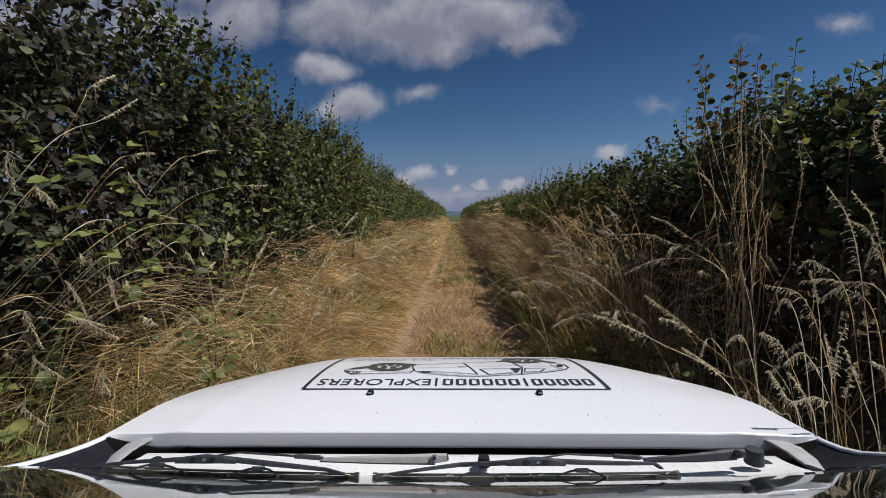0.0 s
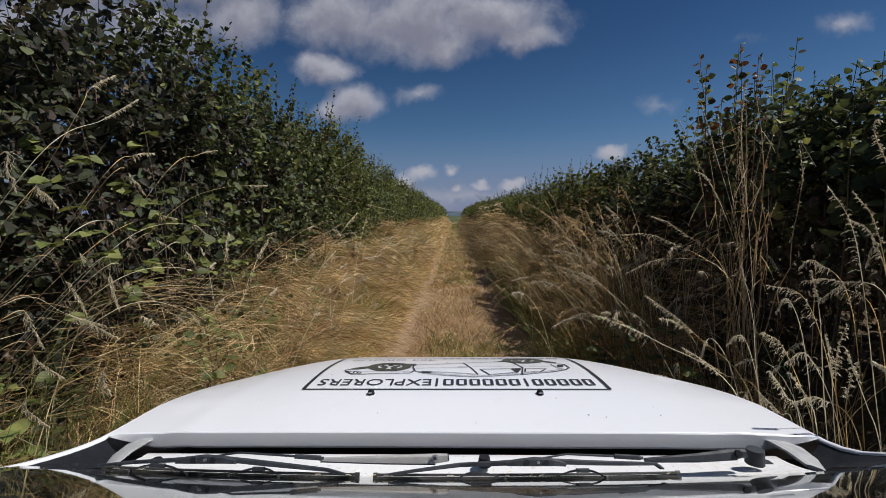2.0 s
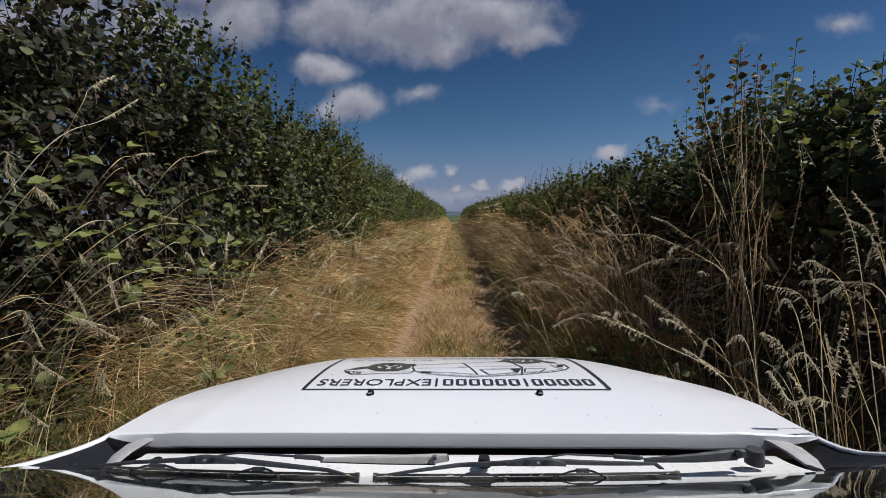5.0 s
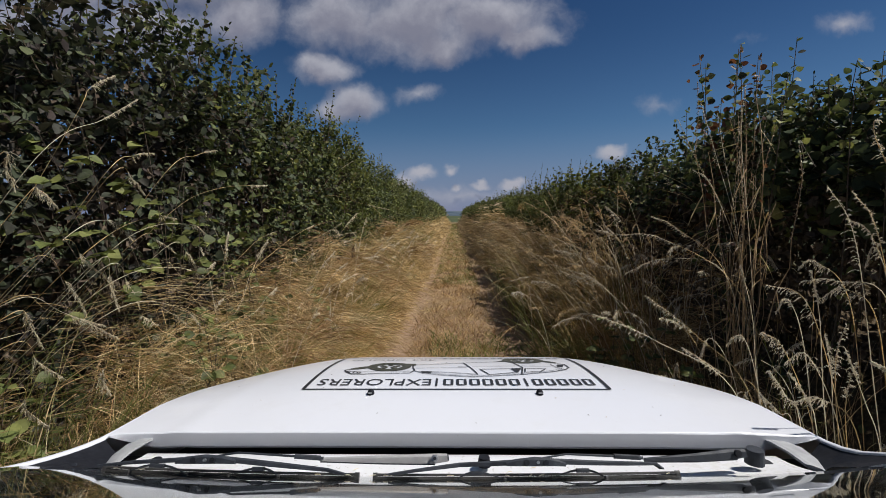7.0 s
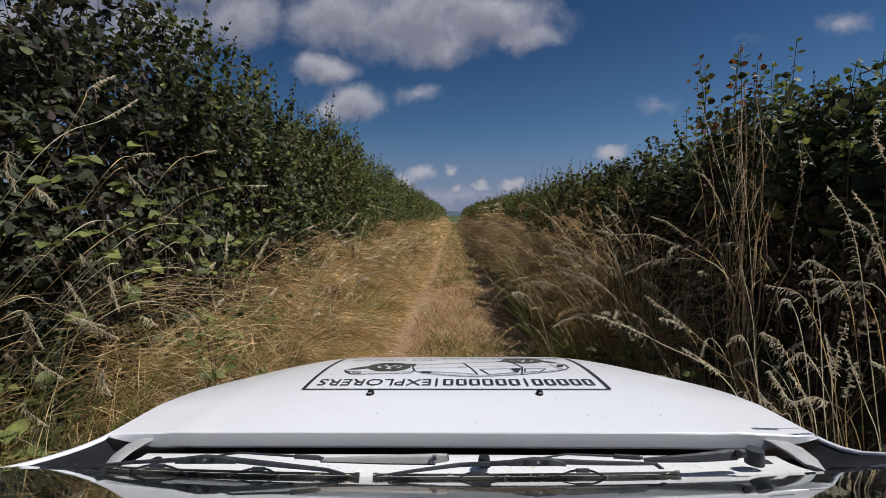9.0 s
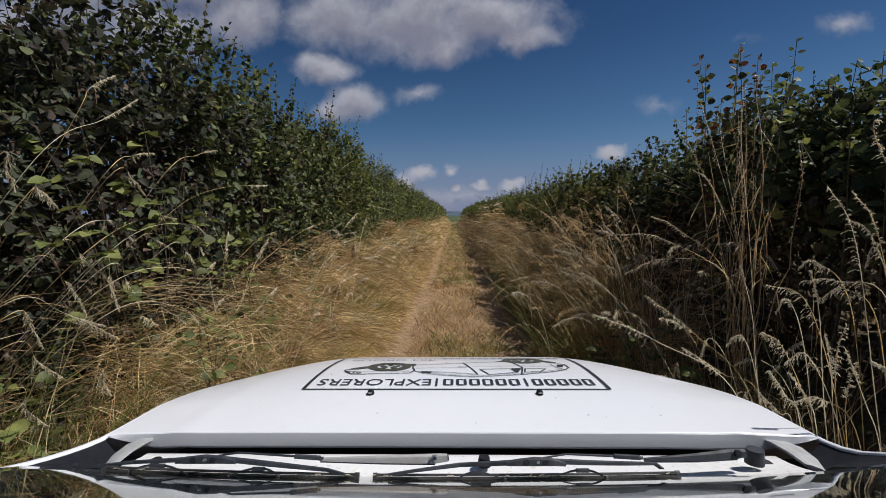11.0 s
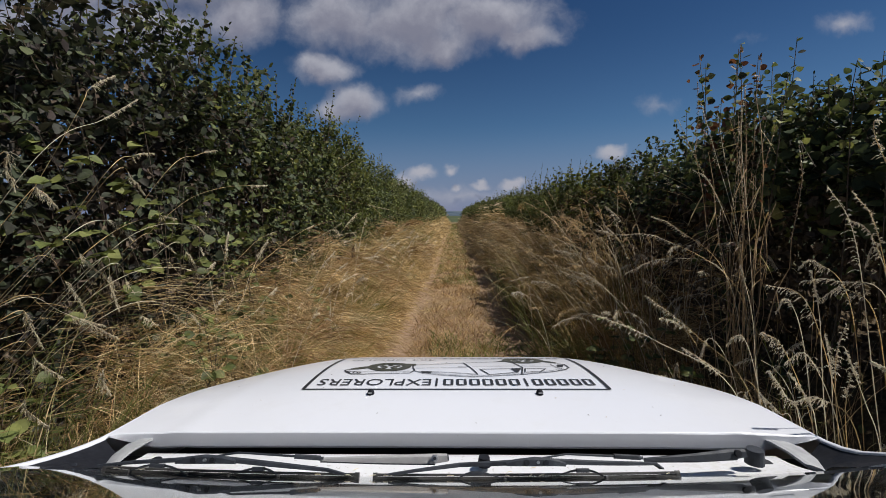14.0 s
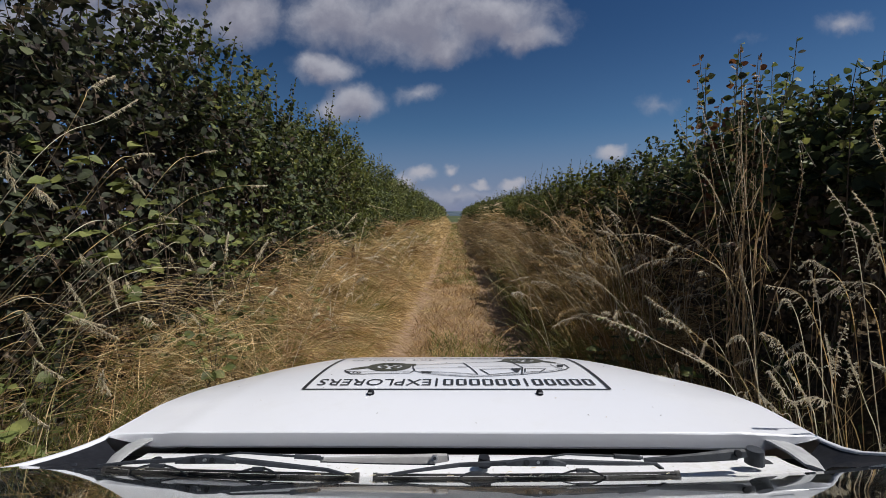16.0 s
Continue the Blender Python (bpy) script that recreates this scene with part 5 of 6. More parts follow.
def lane_grass(name, label, mat, seed, n, xr, yr, height, width):
    rng = np.random.default_rng(seed)
    y = yr[0] + (yr[1] - yr[0]) * rng.uniform(0, 1, n) ** 1.7
    x = rng.uniform(*xr, n)
    keep = wave(x, y, seed + 1, 0.22) + 0.6 * wave(x, y, seed + 2, 0.8) + rng.uniform(-0.6, 0.6, n) > 0.05
    x, y = x[keep], y[keep]
    n = len(x)
    h = rng.uniform(*height, n)
    a = rng.uniform(0, 6.28, n)
    r = rng.uniform(0.03, 0.15, n)
    base = np.column_stack([x, y, ground_height(x, y) + 0.002])
    v, f = blade_arrays(rng, base, base + np.column_stack([np.cos(a) * r, np.sin(a) * r, h]), h * 0.2, width * rng.uniform(0.6, 1.4, n) * (1 + np.clip((y - 6) / 9, 0, 4)), 3)
    return tagged(solid(name, v, f, mat), label, "grass", "", "stuff")


build_swards()


def panicle_arrays(rng, line, droop, twigs=17, reach=0.055, size=0.0095, grains=9):
    """A loose feathery head: side twigs that hang to one side, each strung with spikelets. line: (rings, 3)."""
    m = len(line)
    lean = rng.normal(0, 1, 3) * 0.6 + np.array([-0.5 * np.sign(line[0, 0]), -0.4, -0.2])
    rows = []
    for i in range(twigs):
        u = (i + 0.3) / twigs * (m - 1.001)
        j = int(u)
        p0 = line[j] + (line[j + 1] - line[j]) * (u - j)
        ax = unit(line[j + 1] - line[j])
        ln = reach * (1.0 - 0.75 * i / twigs) * rng.uniform(0.5, 1.25)
        d = unit(ax * 0.9 + unit(rng.normal(0, 1, 3) + lean) * 0.75)
        k = np.linspace(0, 1, 4)[:, None]
        rows.append(p0 + d * ln * k + np.array([0, 0, -droop * ln]) * k ** 2)
    return seed_arrays(rng, np.array(rows), grains, 0.003, size)


def grass_clump(seed, at, stalks, reach, lean, tall, head=0.22, spread=0.012, green=False, label="", curve=0.25, feathery=True):
    """A tuft of tall stems with drooping seed heads."""
    rng = np.random.default_rng(seed)
    top = thing("grass_clump", label or "tall dry grass stems with pale feathery seed heads", "grass clump", "seeding grass by the lane")
    k = np.linspace(0, 1, 12)
    x = at[0] + rng.normal(0, reach, stalks)
    y = at[1] + rng.normal(0, reach * 1.2, stalks)
    base = np.column_stack([x, y, ground_height(x, y) - 0.02])
    h = rng.uniform(*tall, stalks)
    lx, ly = lean[0] + rng.normal(0, lean[2], stalks), lean[1] + rng.normal(0, lean[2], stalks)
    lx = np.minimum(lx, 0.26) if at[0] < 0 else np.clip(lx, -0.48, 0.5)
    ly = np.clip(ly, -0.35, 0.9)
    c = curve * rng.uniform(0.5, 1.5, stalks)
    line = np.zeros((stalks, 12, 3))
    line[:, :, 0] = base[:, :1] + (h * lx)[:, None] * (0.5 * k + 0.5 * k ** 2.4)[None]
    line[:, :, 1] = base[:, 1:2] + (h * ly)[:, None] * (0.5 * k + 0.5 * k ** 2.4)[None]
    line[:, :, 2] = base[:, 2:] + h[:, None] * (k[None] - c[:, None] * k[None] ** 3.2)
    for i in range(stalks):
        v, f = rods_arrays(line[i:i + 1], np.linspace(0.0019 if at[1] < 3 else 0.0026, 0.0010 if at[1] < 3 else 0.0012, 12)[None])
        stalk = solid("stalk", v, f, M_GREEN if green and i % 2 else (M_SEED if i % 3 else M_STRAW), top)
        kk = np.linspace(1 - head / h[i], 1, 6) * 11
        j = np.minimum(kk.astype(int), 10)
        end = line[i, j] + (line[i, j + 1] - line[i, j]) * (kk - j)[:, None]
        if feathery:
            v, f = panicle_arrays(rng, end, 0.6, 17, spread * (3.6 if at[1] < 3.5 else 4.3), 0.012 if at[1] < 3 else 0.017, 9 if at[1] < 3 else 6)
        else:
            v, f = seed_arrays(rng, end[None], 70, spread * 0.8, 0.013)
        tagged(solid("seed_head", v, f, M_SEED if at[1] < 4 or at[0] < 0 else M_STRAW, stalk, "pale feathery seed head"), kind="stuff")
    nb = stalks
    bb = base[rng.integers(0, stalks, nb)] + rng.normal(0, 0.03, (nb, 3)) * np.array([1, 1, 0])
    bb[:, 2] = ground_height(bb[:, 0], bb[:, 1]) - 0.01
    tip = bb + np.column_stack([rng.normal(lean[0] * 0.4, 0.2, nb), rng.normal(lean[1] * 0.3, 0.2, nb), rng.uniform(0.3, 0.65, nb) * h.mean()])
    v, f = blade_arrays(rng, bb, tip, rng.uniform(0.03, 0.12, nb), np.full(nb, 0.0032 if at[1] < 3 else 0.005))
    tagged(solid("blade_tuft", v, f, M_GREEN if green or seed % 2 else M_STRAW, top), kind="stuff")
    return top


def build_clumps():
    # tufts in the shade beside the wing
    grass_clump(202, (1.30, 1.50), 6, 0.07, (0.0, 0.10, 0.28), (0.7, 1.05), 0.16, 0.012, True, curve=0.35)
    grass_clump(211, (1.50, 1.75), 6, 0.08, (-0.10, 0.05, 0.26), (0.9, 1.4), 0.18, 0.010, curve=0.38)
    y, i = 2.95, 0
    while y < 16:
        grass_clump(230 + i, (1.54 - 0.06 * (i % 3), y), 19 if y < 9 else 16, 0.17 + 0.012 * y, (-0.16, -0.15, 0.5), (0.95 + 0.1 * (i % 2), 1.6), 0.24, 0.011 + 0.0008 * y, curve=0.42)
        y += 0.42 + 0.05 * y
        i += 1
    # tall tan grass standing before the hedge
    for i, (x, y) in enumerate([(1.68, 3.7), (1.72, 4.1), (1.66, 4.5), (1.74, 5.0), (1.68, 5.6), (1.74, 6.3), (1.70, 7.1)]):
        grass_clump(310 + i, (x, y), 13, 0.13, (-0.16, -0.05, 0.22), (1.45, 1.95), 0.26, 0.012, curve=0.30, label="tall tan grass with drooping heads before the hedge")
    y, i = 1.75, 0
    while y < 15:
        grass_clump(260 + i, (-1.20 - 0.09 * (i % 3), y), 3 if y < 3 else 7 if y < 5 else 11, 0.11 + 0.014 * y, (0.06, 0.26 - 0.03 * y, 0.32), (1.0, 2.05 - 0.05 * y), 0.2, 0.009 + 0.0006 * y, feathery=i % 2 == 0)
        y += 0.50 + 0.07 * y
        i += 1


build_clumps()


def tall_grass(tip, bend, low, head, fat):
    """One long grass stem from the ground through three places, with a feathery head at its tip."""
    rng = np.random.default_rng(int(abs(tip[0] * 991 + tip[1] * 577 + tip[2] * 313) * 100))
    side = math.copysign(1, low[0])
    tip, bend, low = np.array(tip), np.array(bend), np.array(low)
    gx, gy = low[0] + side * (0.85 if side < 0 else 0.10) + 0.15 * (low - bend)[0], low[1] + 0.25 * (low - bend)[1] - (0.1 if side < 0 else 0.0)
    base = np.array((gx, gy, float(ground_height(gx, gy)) - 0.02))
    base = base + (low - base) * (0.45 if side < 0 else 0.0)
    knots = [base - (low - base) * 0.3, base, low, bend, tip, tip + (tip - bend) * 0.6]
    line = []
    for a, b, c, d in zip(knots, knots[1:], knots[2:], knots[3:]):
        for u in np.linspace(0, 1, 9)[:-1]:
            line.append(0.5 * (2 * b + (c - a) * u + (2 * a - 5 * b + 4 * c - d) * u * u + (3 * b - a - 3 * c + d) * u ** 3))
    line.append(tip)
    line = np.array(line)
    top = thing("tall_grass", "lone tall grass with a pale feathery seed head" if side > 0 else "lone arching grass before the hedge with a pale head", "grass", "seeding grass by the lane")
    v, f = rods_arrays(line[None], np.linspace(0.0017 if side < 0 else 0.0022, 0.0011, len(line))[None])
    stalk = solid("stalk", v, f, M_SEED if rng.uniform() < (0.15 if side < 0 else 0.55) else M_STRAW, top)
    run = np.concatenate([[0], np.cumsum(np.linalg.norm(np.diff(line, axis=0), axis=1))])
    at = np.linspace(run[-1] - head, run[-1], 10)
    end = np.column_stack([np.interp(at, run, line[:, k]) for k in range(3)])
    v, f = panicle_arrays(rng, end, 0.7, 32, 0.032 * fat, 0.0092, 8)
    tagged(solid("seed_head", v, f, M_SEED, stalk, "pale feathery seed head"), kind="stuff")


# stems that arch over the bank and the wing
tall_grass((0.93, 0.94, 1.46), (0.97, 0.95, 1.38), (1.02, 1.00, 0.95), 0.07, 0.22)
tall_grass((1.01, 0.98, 1.66), (1.02, 0.98, 1.50), (1.06, 1.02, 0.95), 0.07, 0.22)
tall_grass((0.94, 1.00, 1.28), (0.99, 1.00, 1.22), (1.04, 1.02, 0.90), 0.06, 0.22)
tall_grass((-1.42, 1.65, 1.25), (-1.42, 1.58, 1.37), (-1.42, 1.43, 1.48), 0.17, 0.7)
tall_grass((-1.40, 1.71, 1.19), (-1.40, 1.48, 1.30), (-1.40, 1.32, 1.36), 0.17, 0.7)
tall_grass((-1.45, 1.76, 1.40), (-1.45, 1.69, 1.45), (-1.45, 1.56, 1.52), 0.14, 0.7)
tall_grass((-1.48, 2.00, 1.52), (-1.48, 1.86, 1.61), (-1.48, 1.61, 1.52), 0.17, 0.7)
tall_grass((-1.45, 2.29, 1.61), (-1.45, 2.07, 1.62), (-1.45, 1.71, 1.49), 0.17, 0.7)
tall_grass((-1.45, 3.44, 1.86), (-1.45, 2.70, 1.79), (-1.45, 2.18, 1.61), 0.32, 1.0)
tall_grass((-1.42, 2.54, 1.49), (-1.42, 2.35, 1.58), (-1.42, 1.86, 1.52), 0.2, 0.7)
tall_grass((-1.46, 2.28, 1.43), (-1.46, 2.15, 1.50), (-1.46, 1.98, 1.51), 0.17, 0.7)
tall_grass((-1.40, 2.42, 1.29), (-1.40, 2.16, 1.37), (-1.40, 1.74, 1.35), 0.17, 0.7)
tall_grass((-1.38, 2.68, 1.52), (-1.38, 2.61, 1.36), (-1.38, 2.49, 1.14), 0.16, 0.8)
tall_grass((-1.32, 3.11, 1.44), (-1.32, 2.84, 1.27), (-1.32, 2.50, 1.01), 0.2, 0.8)
tall_grass((-1.45, 1.44, 1.72), (-1.45, 1.42, 1.77), (-1.45, 1.37, 1.79), 0.14, 1.2)
tall_grass((-1.50, 1.65, 1.66), (-1.50, 1.58, 1.72), (-1.50, 1.49, 1.66), 0.14, 0.9)
tall_grass((-1.50, 2.13, 1.73), (-1.50, 2.06, 1.79), (-1.50, 1.90, 1.79), 0.17, 0.7)
tall_grass((-1.55, 2.05, 2.27), (-1.55, 1.90, 2.17), (-1.55, 1.80, 2.01), 0.17, 0.7)
tall_grass((-1.50, 2.12, 2.18), (-1.50, 1.90, 2.04), (-1.50, 1.58, 1.84), 0.26, 0.7)
tall_grass((-1.50, 2.22, 1.94), (-1.50, 2.07, 1.91), (-1.50, 1.87, 1.79), 0.17, 0.7)
tall_grass((-1.50, 2.82, 2.04), (-1.50, 2.59, 1.98), (-1.50, 2.28, 1.84), 0.17, 0.7)
tall_grass((-1.36, 1.73, 1.13), (-1.36, 1.49, 1.29), (-1.36, 1.28, 1.36), 0.17, 0.7)
tall_grass((-1.36, 1.40, 1.19), (-1.36, 1.36, 1.28), (-1.36, 1.28, 1.32), 0.17, 0.7)
tall_grass((-1.30, 1.41, 1.08), (-1.30, 1.32, 1.17), (-1.30, 1.22, 1.25), 0.17, 0.7)
tall_grass((-1.20, 1.47, 1.01), (-1.20, 1.44, 1.07), (-1.20, 1.40, 1.14), 0.12, 1.1)
tall_grass((-1.30, 2.23, 1.02), (-1.30, 2.07, 1.17), (-1.30, 1.65, 1.27), 0.17, 0.7)
tall_grass((-1.30, 1.34, 0.95), (-1.30, 1.27, 1.04), (-1.30, 1.22, 1.12), 0.17, 0.7)
tall_grass((-1.40, 1.79, 1.23), (-1.40, 1.75, 1.35), (-1.40, 1.69, 1.45), 0.17, 0.7)
tall_grass((-1.40, 1.91, 1.22), (-1.40, 1.85, 1.33), (-1.40, 1.72, 1.42), 0.17, 0.7)
tall_grass((-1.42, 3.53, 1.50), (-1.42, 3.17, 1.45), (-1.42, 2.76, 1.31), 0.2, 0.8)
tall_grass((-1.40, 2.27, 1.04), (-1.40, 2.07, 1.18), (-1.40, 1.81, 1.29), 0.17, 0.7)
tall_grass((-1.40, 2.36, 1.34), (-1.40, 2.28, 1.43), (-1.40, 2.10, 1.47), 0.14, 0.7)
tall_grass((-1.35, 4.23, 1.53), (-1.35, 3.77, 1.46), (-1.35, 3.22, 1.34), 0.2, 0.8)
tall_grass((-1.20, 2.83, 1.47), (-1.20, 2.66, 1.37), (-1.20, 2.35, 1.12), 0.2, 0.9)
tall_grass((-0.95, 3.04, 0.94), (-0.95, 2.55, 1.00), (-0.95, 2.16, 0.98), 0.14, 0.8)
tall_grass((-1.35, 2.62, 1.53), (-1.35, 2.59, 1.47), (-1.35, 2.48, 1.31), 0.14, 0.7)
tall_grass((-1.10, 3.40, 1.08), (-1.10, 2.92, 1.06), (-1.10, 2.51, 1.04), 0.16, 0.7)
tall_grass((-1.25, 2.27, 1.38), (-1.25, 2.22, 1.36), (-1.25, 2.17, 1.32), 0.08, 0.9)
tall_grass((-1.15, 2.81, 1.16), (-1.15, 2.64, 1.12), (-1.15, 2.41, 1.06), 0.12, 0.8)
tall_grass((-1.02, 4.60, 1.45), (-1.26, 4.60, 1.41), (-1.56, 4.60, 1.34), 0.25, 0.8)
tall_grass((-1.04, 4.40, 1.19), (-1.21, 4.40, 1.21), (-1.50, 4.40, 1.09), 0.2, 0.7)
tall_grass((-1.07, 4.20, 1.55), (-1.26, 4.20, 1.44), (-1.54, 4.20, 1.31), 0.22, 0.7)
tall_grass((-0.61, 7.00, 1.55), (-0.93, 7.00, 1.40), (-1.38, 7.00, 1.18), 0.4, 0.8)
tall_grass((-1.35, 6.00, 2.35), (-1.50, 6.00, 2.26), (-1.74, 6.00, 2.05), 0.2, 0.6)
tall_grass((-0.87, 6.00, 1.69), (-1.25, 6.00, 1.78), (-1.79, 6.00, 1.86), 0.3, 0.6)
tall_grass((-0.59, 5.50, 1.45), (-0.84, 5.50, 1.31), (-1.16, 5.50, 1.10), 0.3, 0.8)
tall_grass((-0.84, 4.00, 1.24), (-0.59, 4.00, 1.14), (-1.06, 4.00, 1.01), 0.2, 0.7)
tall_grass((0.55, 1.75, 1.22), (0.80, 1.75, 1.11), (1.14, 1.75, 0.86), 0.24, 1.0)
tall_grass((0.74, 1.72, 1.30), (0.93, 1.72, 1.15), (1.17, 1.72, 0.87), 0.24, 0.8)
tall_grass((0.86, 1.66, 1.11), (1.01, 1.66, 1.01), (1.17, 1.66, 0.88), 0.18, 0.7)
tall_grass((0.92, 2.50, 1.50), (1.17, 2.50, 1.47), (1.60, 2.50, 1.16), 0.36, 1.1)
tall_grass((1.14, 2.60, 1.60), (1.30, 2.60, 1.52), (1.60, 2.60, 1.21), 0.26, 1.0)
tall_grass((0.96, 2.50, 1.28), (1.19, 2.50, 1.36), (1.54, 2.50, 1.23), 0.26, 1.0)
tall_grass((1.15, 1.65, 1.35), (1.31, 1.65, 1.27), (1.46, 1.65, 0.80), 0.26, 1.5)
tall_grass((1.34, 1.75, 1.40), (1.41, 1.75, 1.42), (1.56, 1.75, 1.21), 0.14, 1.0)
tall_grass((1.24, 1.60, 1.37), (1.36, 1.60, 1.37), (1.57, 1.60, 1.24), 0.24, 1.5)
tall_grass((1.30, 1.60, 1.30), (1.40, 1.60, 1.34), (1.53, 1.60, 1.16), 0.18, 1.4)
tall_grass((1.31, 1.60, 1.71), (1.42, 1.60, 1.51), (1.53, 1.60, 0.91), 0.34, 1.4)
tall_grass((1.44, 1.65, 1.69), (1.54, 1.65, 1.54), (1.65, 1.65, 1.06), 0.24, 1.0)
tall_grass((1.47, 1.70, 1.59), (1.57, 1.70, 1.52), (1.66, 1.70, 1.22), 0.2, 0.9)
tall_grass((1.30, 1.80, 1.21), (1.35, 1.80, 1.26), (1.43, 1.80, 1.01), 0.12, 0.8)
tall_grass((1.18, 1.70, 1.16), (1.27, 1.70, 1.08), (1.40, 1.70, 0.75), 0.14, 1.5)
tall_grass((1.17, 1.90, 1.05), (1.24, 1.90, 1.08), (1.32, 1.90, 0.82), 0.1, 0.8)
tall_grass((1.07, 1.50, 1.08), (1.13, 1.50, 0.99), (1.19, 1.50, 0.86), 0.16, 1.1)
tall_grass((1.12, 1.48, 1.08), (1.19, 1.48, 0.98), (1.23, 1.48, 0.84), 0.16, 1.1)
tall_grass((1.16, 1.55, 1.09), (1.24, 1.55, 1.11), (1.37, 1.55, 0.81), 0.16, 1.4)
tall_grass((1.04, 1.50, 1.00), (1.11, 1.50, 0.93), (1.17, 1.50, 0.84), 0.1, 0.8)
tall_grass((1.12, 1.45, 0.99), (1.21, 1.45, 1.00), (1.34, 1.45, 0.85), 0.12, 1.0)
tall_grass((1.32, 1.50, 1.15), (1.40, 1.50, 0.96), (1.46, 1.50, 0.79), 0.12, 0.7)
tall_grass((1.48, 1.60, 1.93), (1.46, 1.60, 1.89), (1.57, 1.60, 1.53), 0.2, 1.0)
tall_grass((1.32, 1.50, 1.24), (1.29, 1.50, 1.11), (1.32, 1.50, 0.81), 0.18, 1.5)
tall_grass((1.29, 1.55, 1.19), (1.32, 1.55, 1.05), (1.35, 1.55, 0.79), 0.16, 1.3)
tall_grass((1.57, 3.20, 2.27), (1.72, 3.20, 1.96), (2.00, 3.20, 1.44), 0.5, 1.1)
tall_grass((1.67, 3.10, 2.36), (1.78, 3.10, 2.02), (1.95, 3.10, 1.45), 0.45, 1.0)
tall_grass((1.58, 3.00, 1.90), (1.71, 3.00, 1.79), (1.92, 3.00, 1.26), 0.3, 1.0)
tall_grass((1.67, 2.90, 2.24), (1.74, 2.90, 1.89), (1.85, 2.90, 1.38), 0.4, 0.9)
tall_grass((1.71, 2.70, 2.36), (1.70, 2.70, 2.04), (1.77, 2.70, 1.47), 0.3, 0.8)
tall_grass((1.16, 2.10, 0.91), (1.22, 2.10, 1.02), (1.34, 2.10, 0.80), 0.12, 0.6)
tall_grass((1.28, 2.00, 1.38), (1.34, 2.00, 1.15), (1.37, 2.00, 0.89), 0.1, 0.6)
tall_grass((1.55, 1.70, 1.41), (1.58, 1.70, 1.48), (1.65, 1.70, 1.26), 0.14, 0.9)
tall_grass((1.41, 1.55, 1.09), (1.38, 1.55, 0.99), (1.39, 1.55, 0.79), 0.14, 1.0)
tall_grass((1.27, 1.60, 1.41), (1.31, 1.60, 1.24), (1.35, 1.60, 0.87), 0.12, 0.5)


def build_dock():
    """Bundle of tall dead brown stalks at the hedge's edge, with russet leaves at its head."""
    rng = np.random.default_rng(301)
    top = thing("dead_stalks", "bundle of tall dead brown stalks with russet tops", "dead weed")
    n = 19
    x, y = 1.82 + rng.normal(0, 0.03, n), 2.80 + rng.normal(0, 0.05, n)
    base = np.column_stack([x, y, ground_height(x, y)])
    fan = np.abs(rng.normal(0, 1, n))
    high = rng.uniform(1.2, 2.2, n)
    k = np.linspace(0, 1, 10)[None, :, None]
    bend = np.column_stack([0.04 - 0.16 * fan, rng.normal(0, 0.09, n), high])
    line = base[:, None] + bend[:, None] * np.concatenate([k ** 2.2, k ** 2.0, k], 2) + np.cumsum(rng.normal(0, 0.019, (n, 10, 3)), 1)
    for i in range(n):
        v, f = rods_arrays(line[i:i + 1], np.linspace(0.0048, 0.0014, 10)[None] * rng.uniform(0.5, 1.3))
        stalk = solid("stalk", v, f, M_STALK, top)
        if i < 15:
            v, f = seed_arrays(rng, line[i:i + 1, 6:], 60, 0.013, 0.015)
            tagged(solid("seed_head", v, f, M_SEED if i % 2 else M_STALK, stalk, "brown withered seed cluster"), kind="stuff")
    # withered blades that hang from the stalks
    j = rng.integers(3, 9, 90)
    root = line[rng.integers(0, n, 90), j]
    hang = np.column_stack([rng.normal(-0.05, 0.07, 90), rng.normal(0, 0.06, 90), -rng.uniform(0.02, 0.22, 90)])
    v, f = blade_arrays(rng, root, root + hang, rng.uniform(0.0, 0.02, 90), rng.uniform(0.003, 0.007, 90))
    tagged(solid("withered_blade", v, f, M_STRAW, top, "pale withered hanging blades"), kind="stuff")
    at = line[::3, 8:].reshape(-1, 3)
    at = at + rng.normal(0, 0.07, at.shape)
    for q in at:
        v, f = leaf_arrays(rng, q[None], unit(rng.normal(0, 1, (1, 3))), unit(rng.normal(0, 1, (1, 3))), rng.uniform(0.015, 0.03, 1))
        solid("leaf", v, f, M_RUSSET, top, "russet withered leaf")


build_dock()


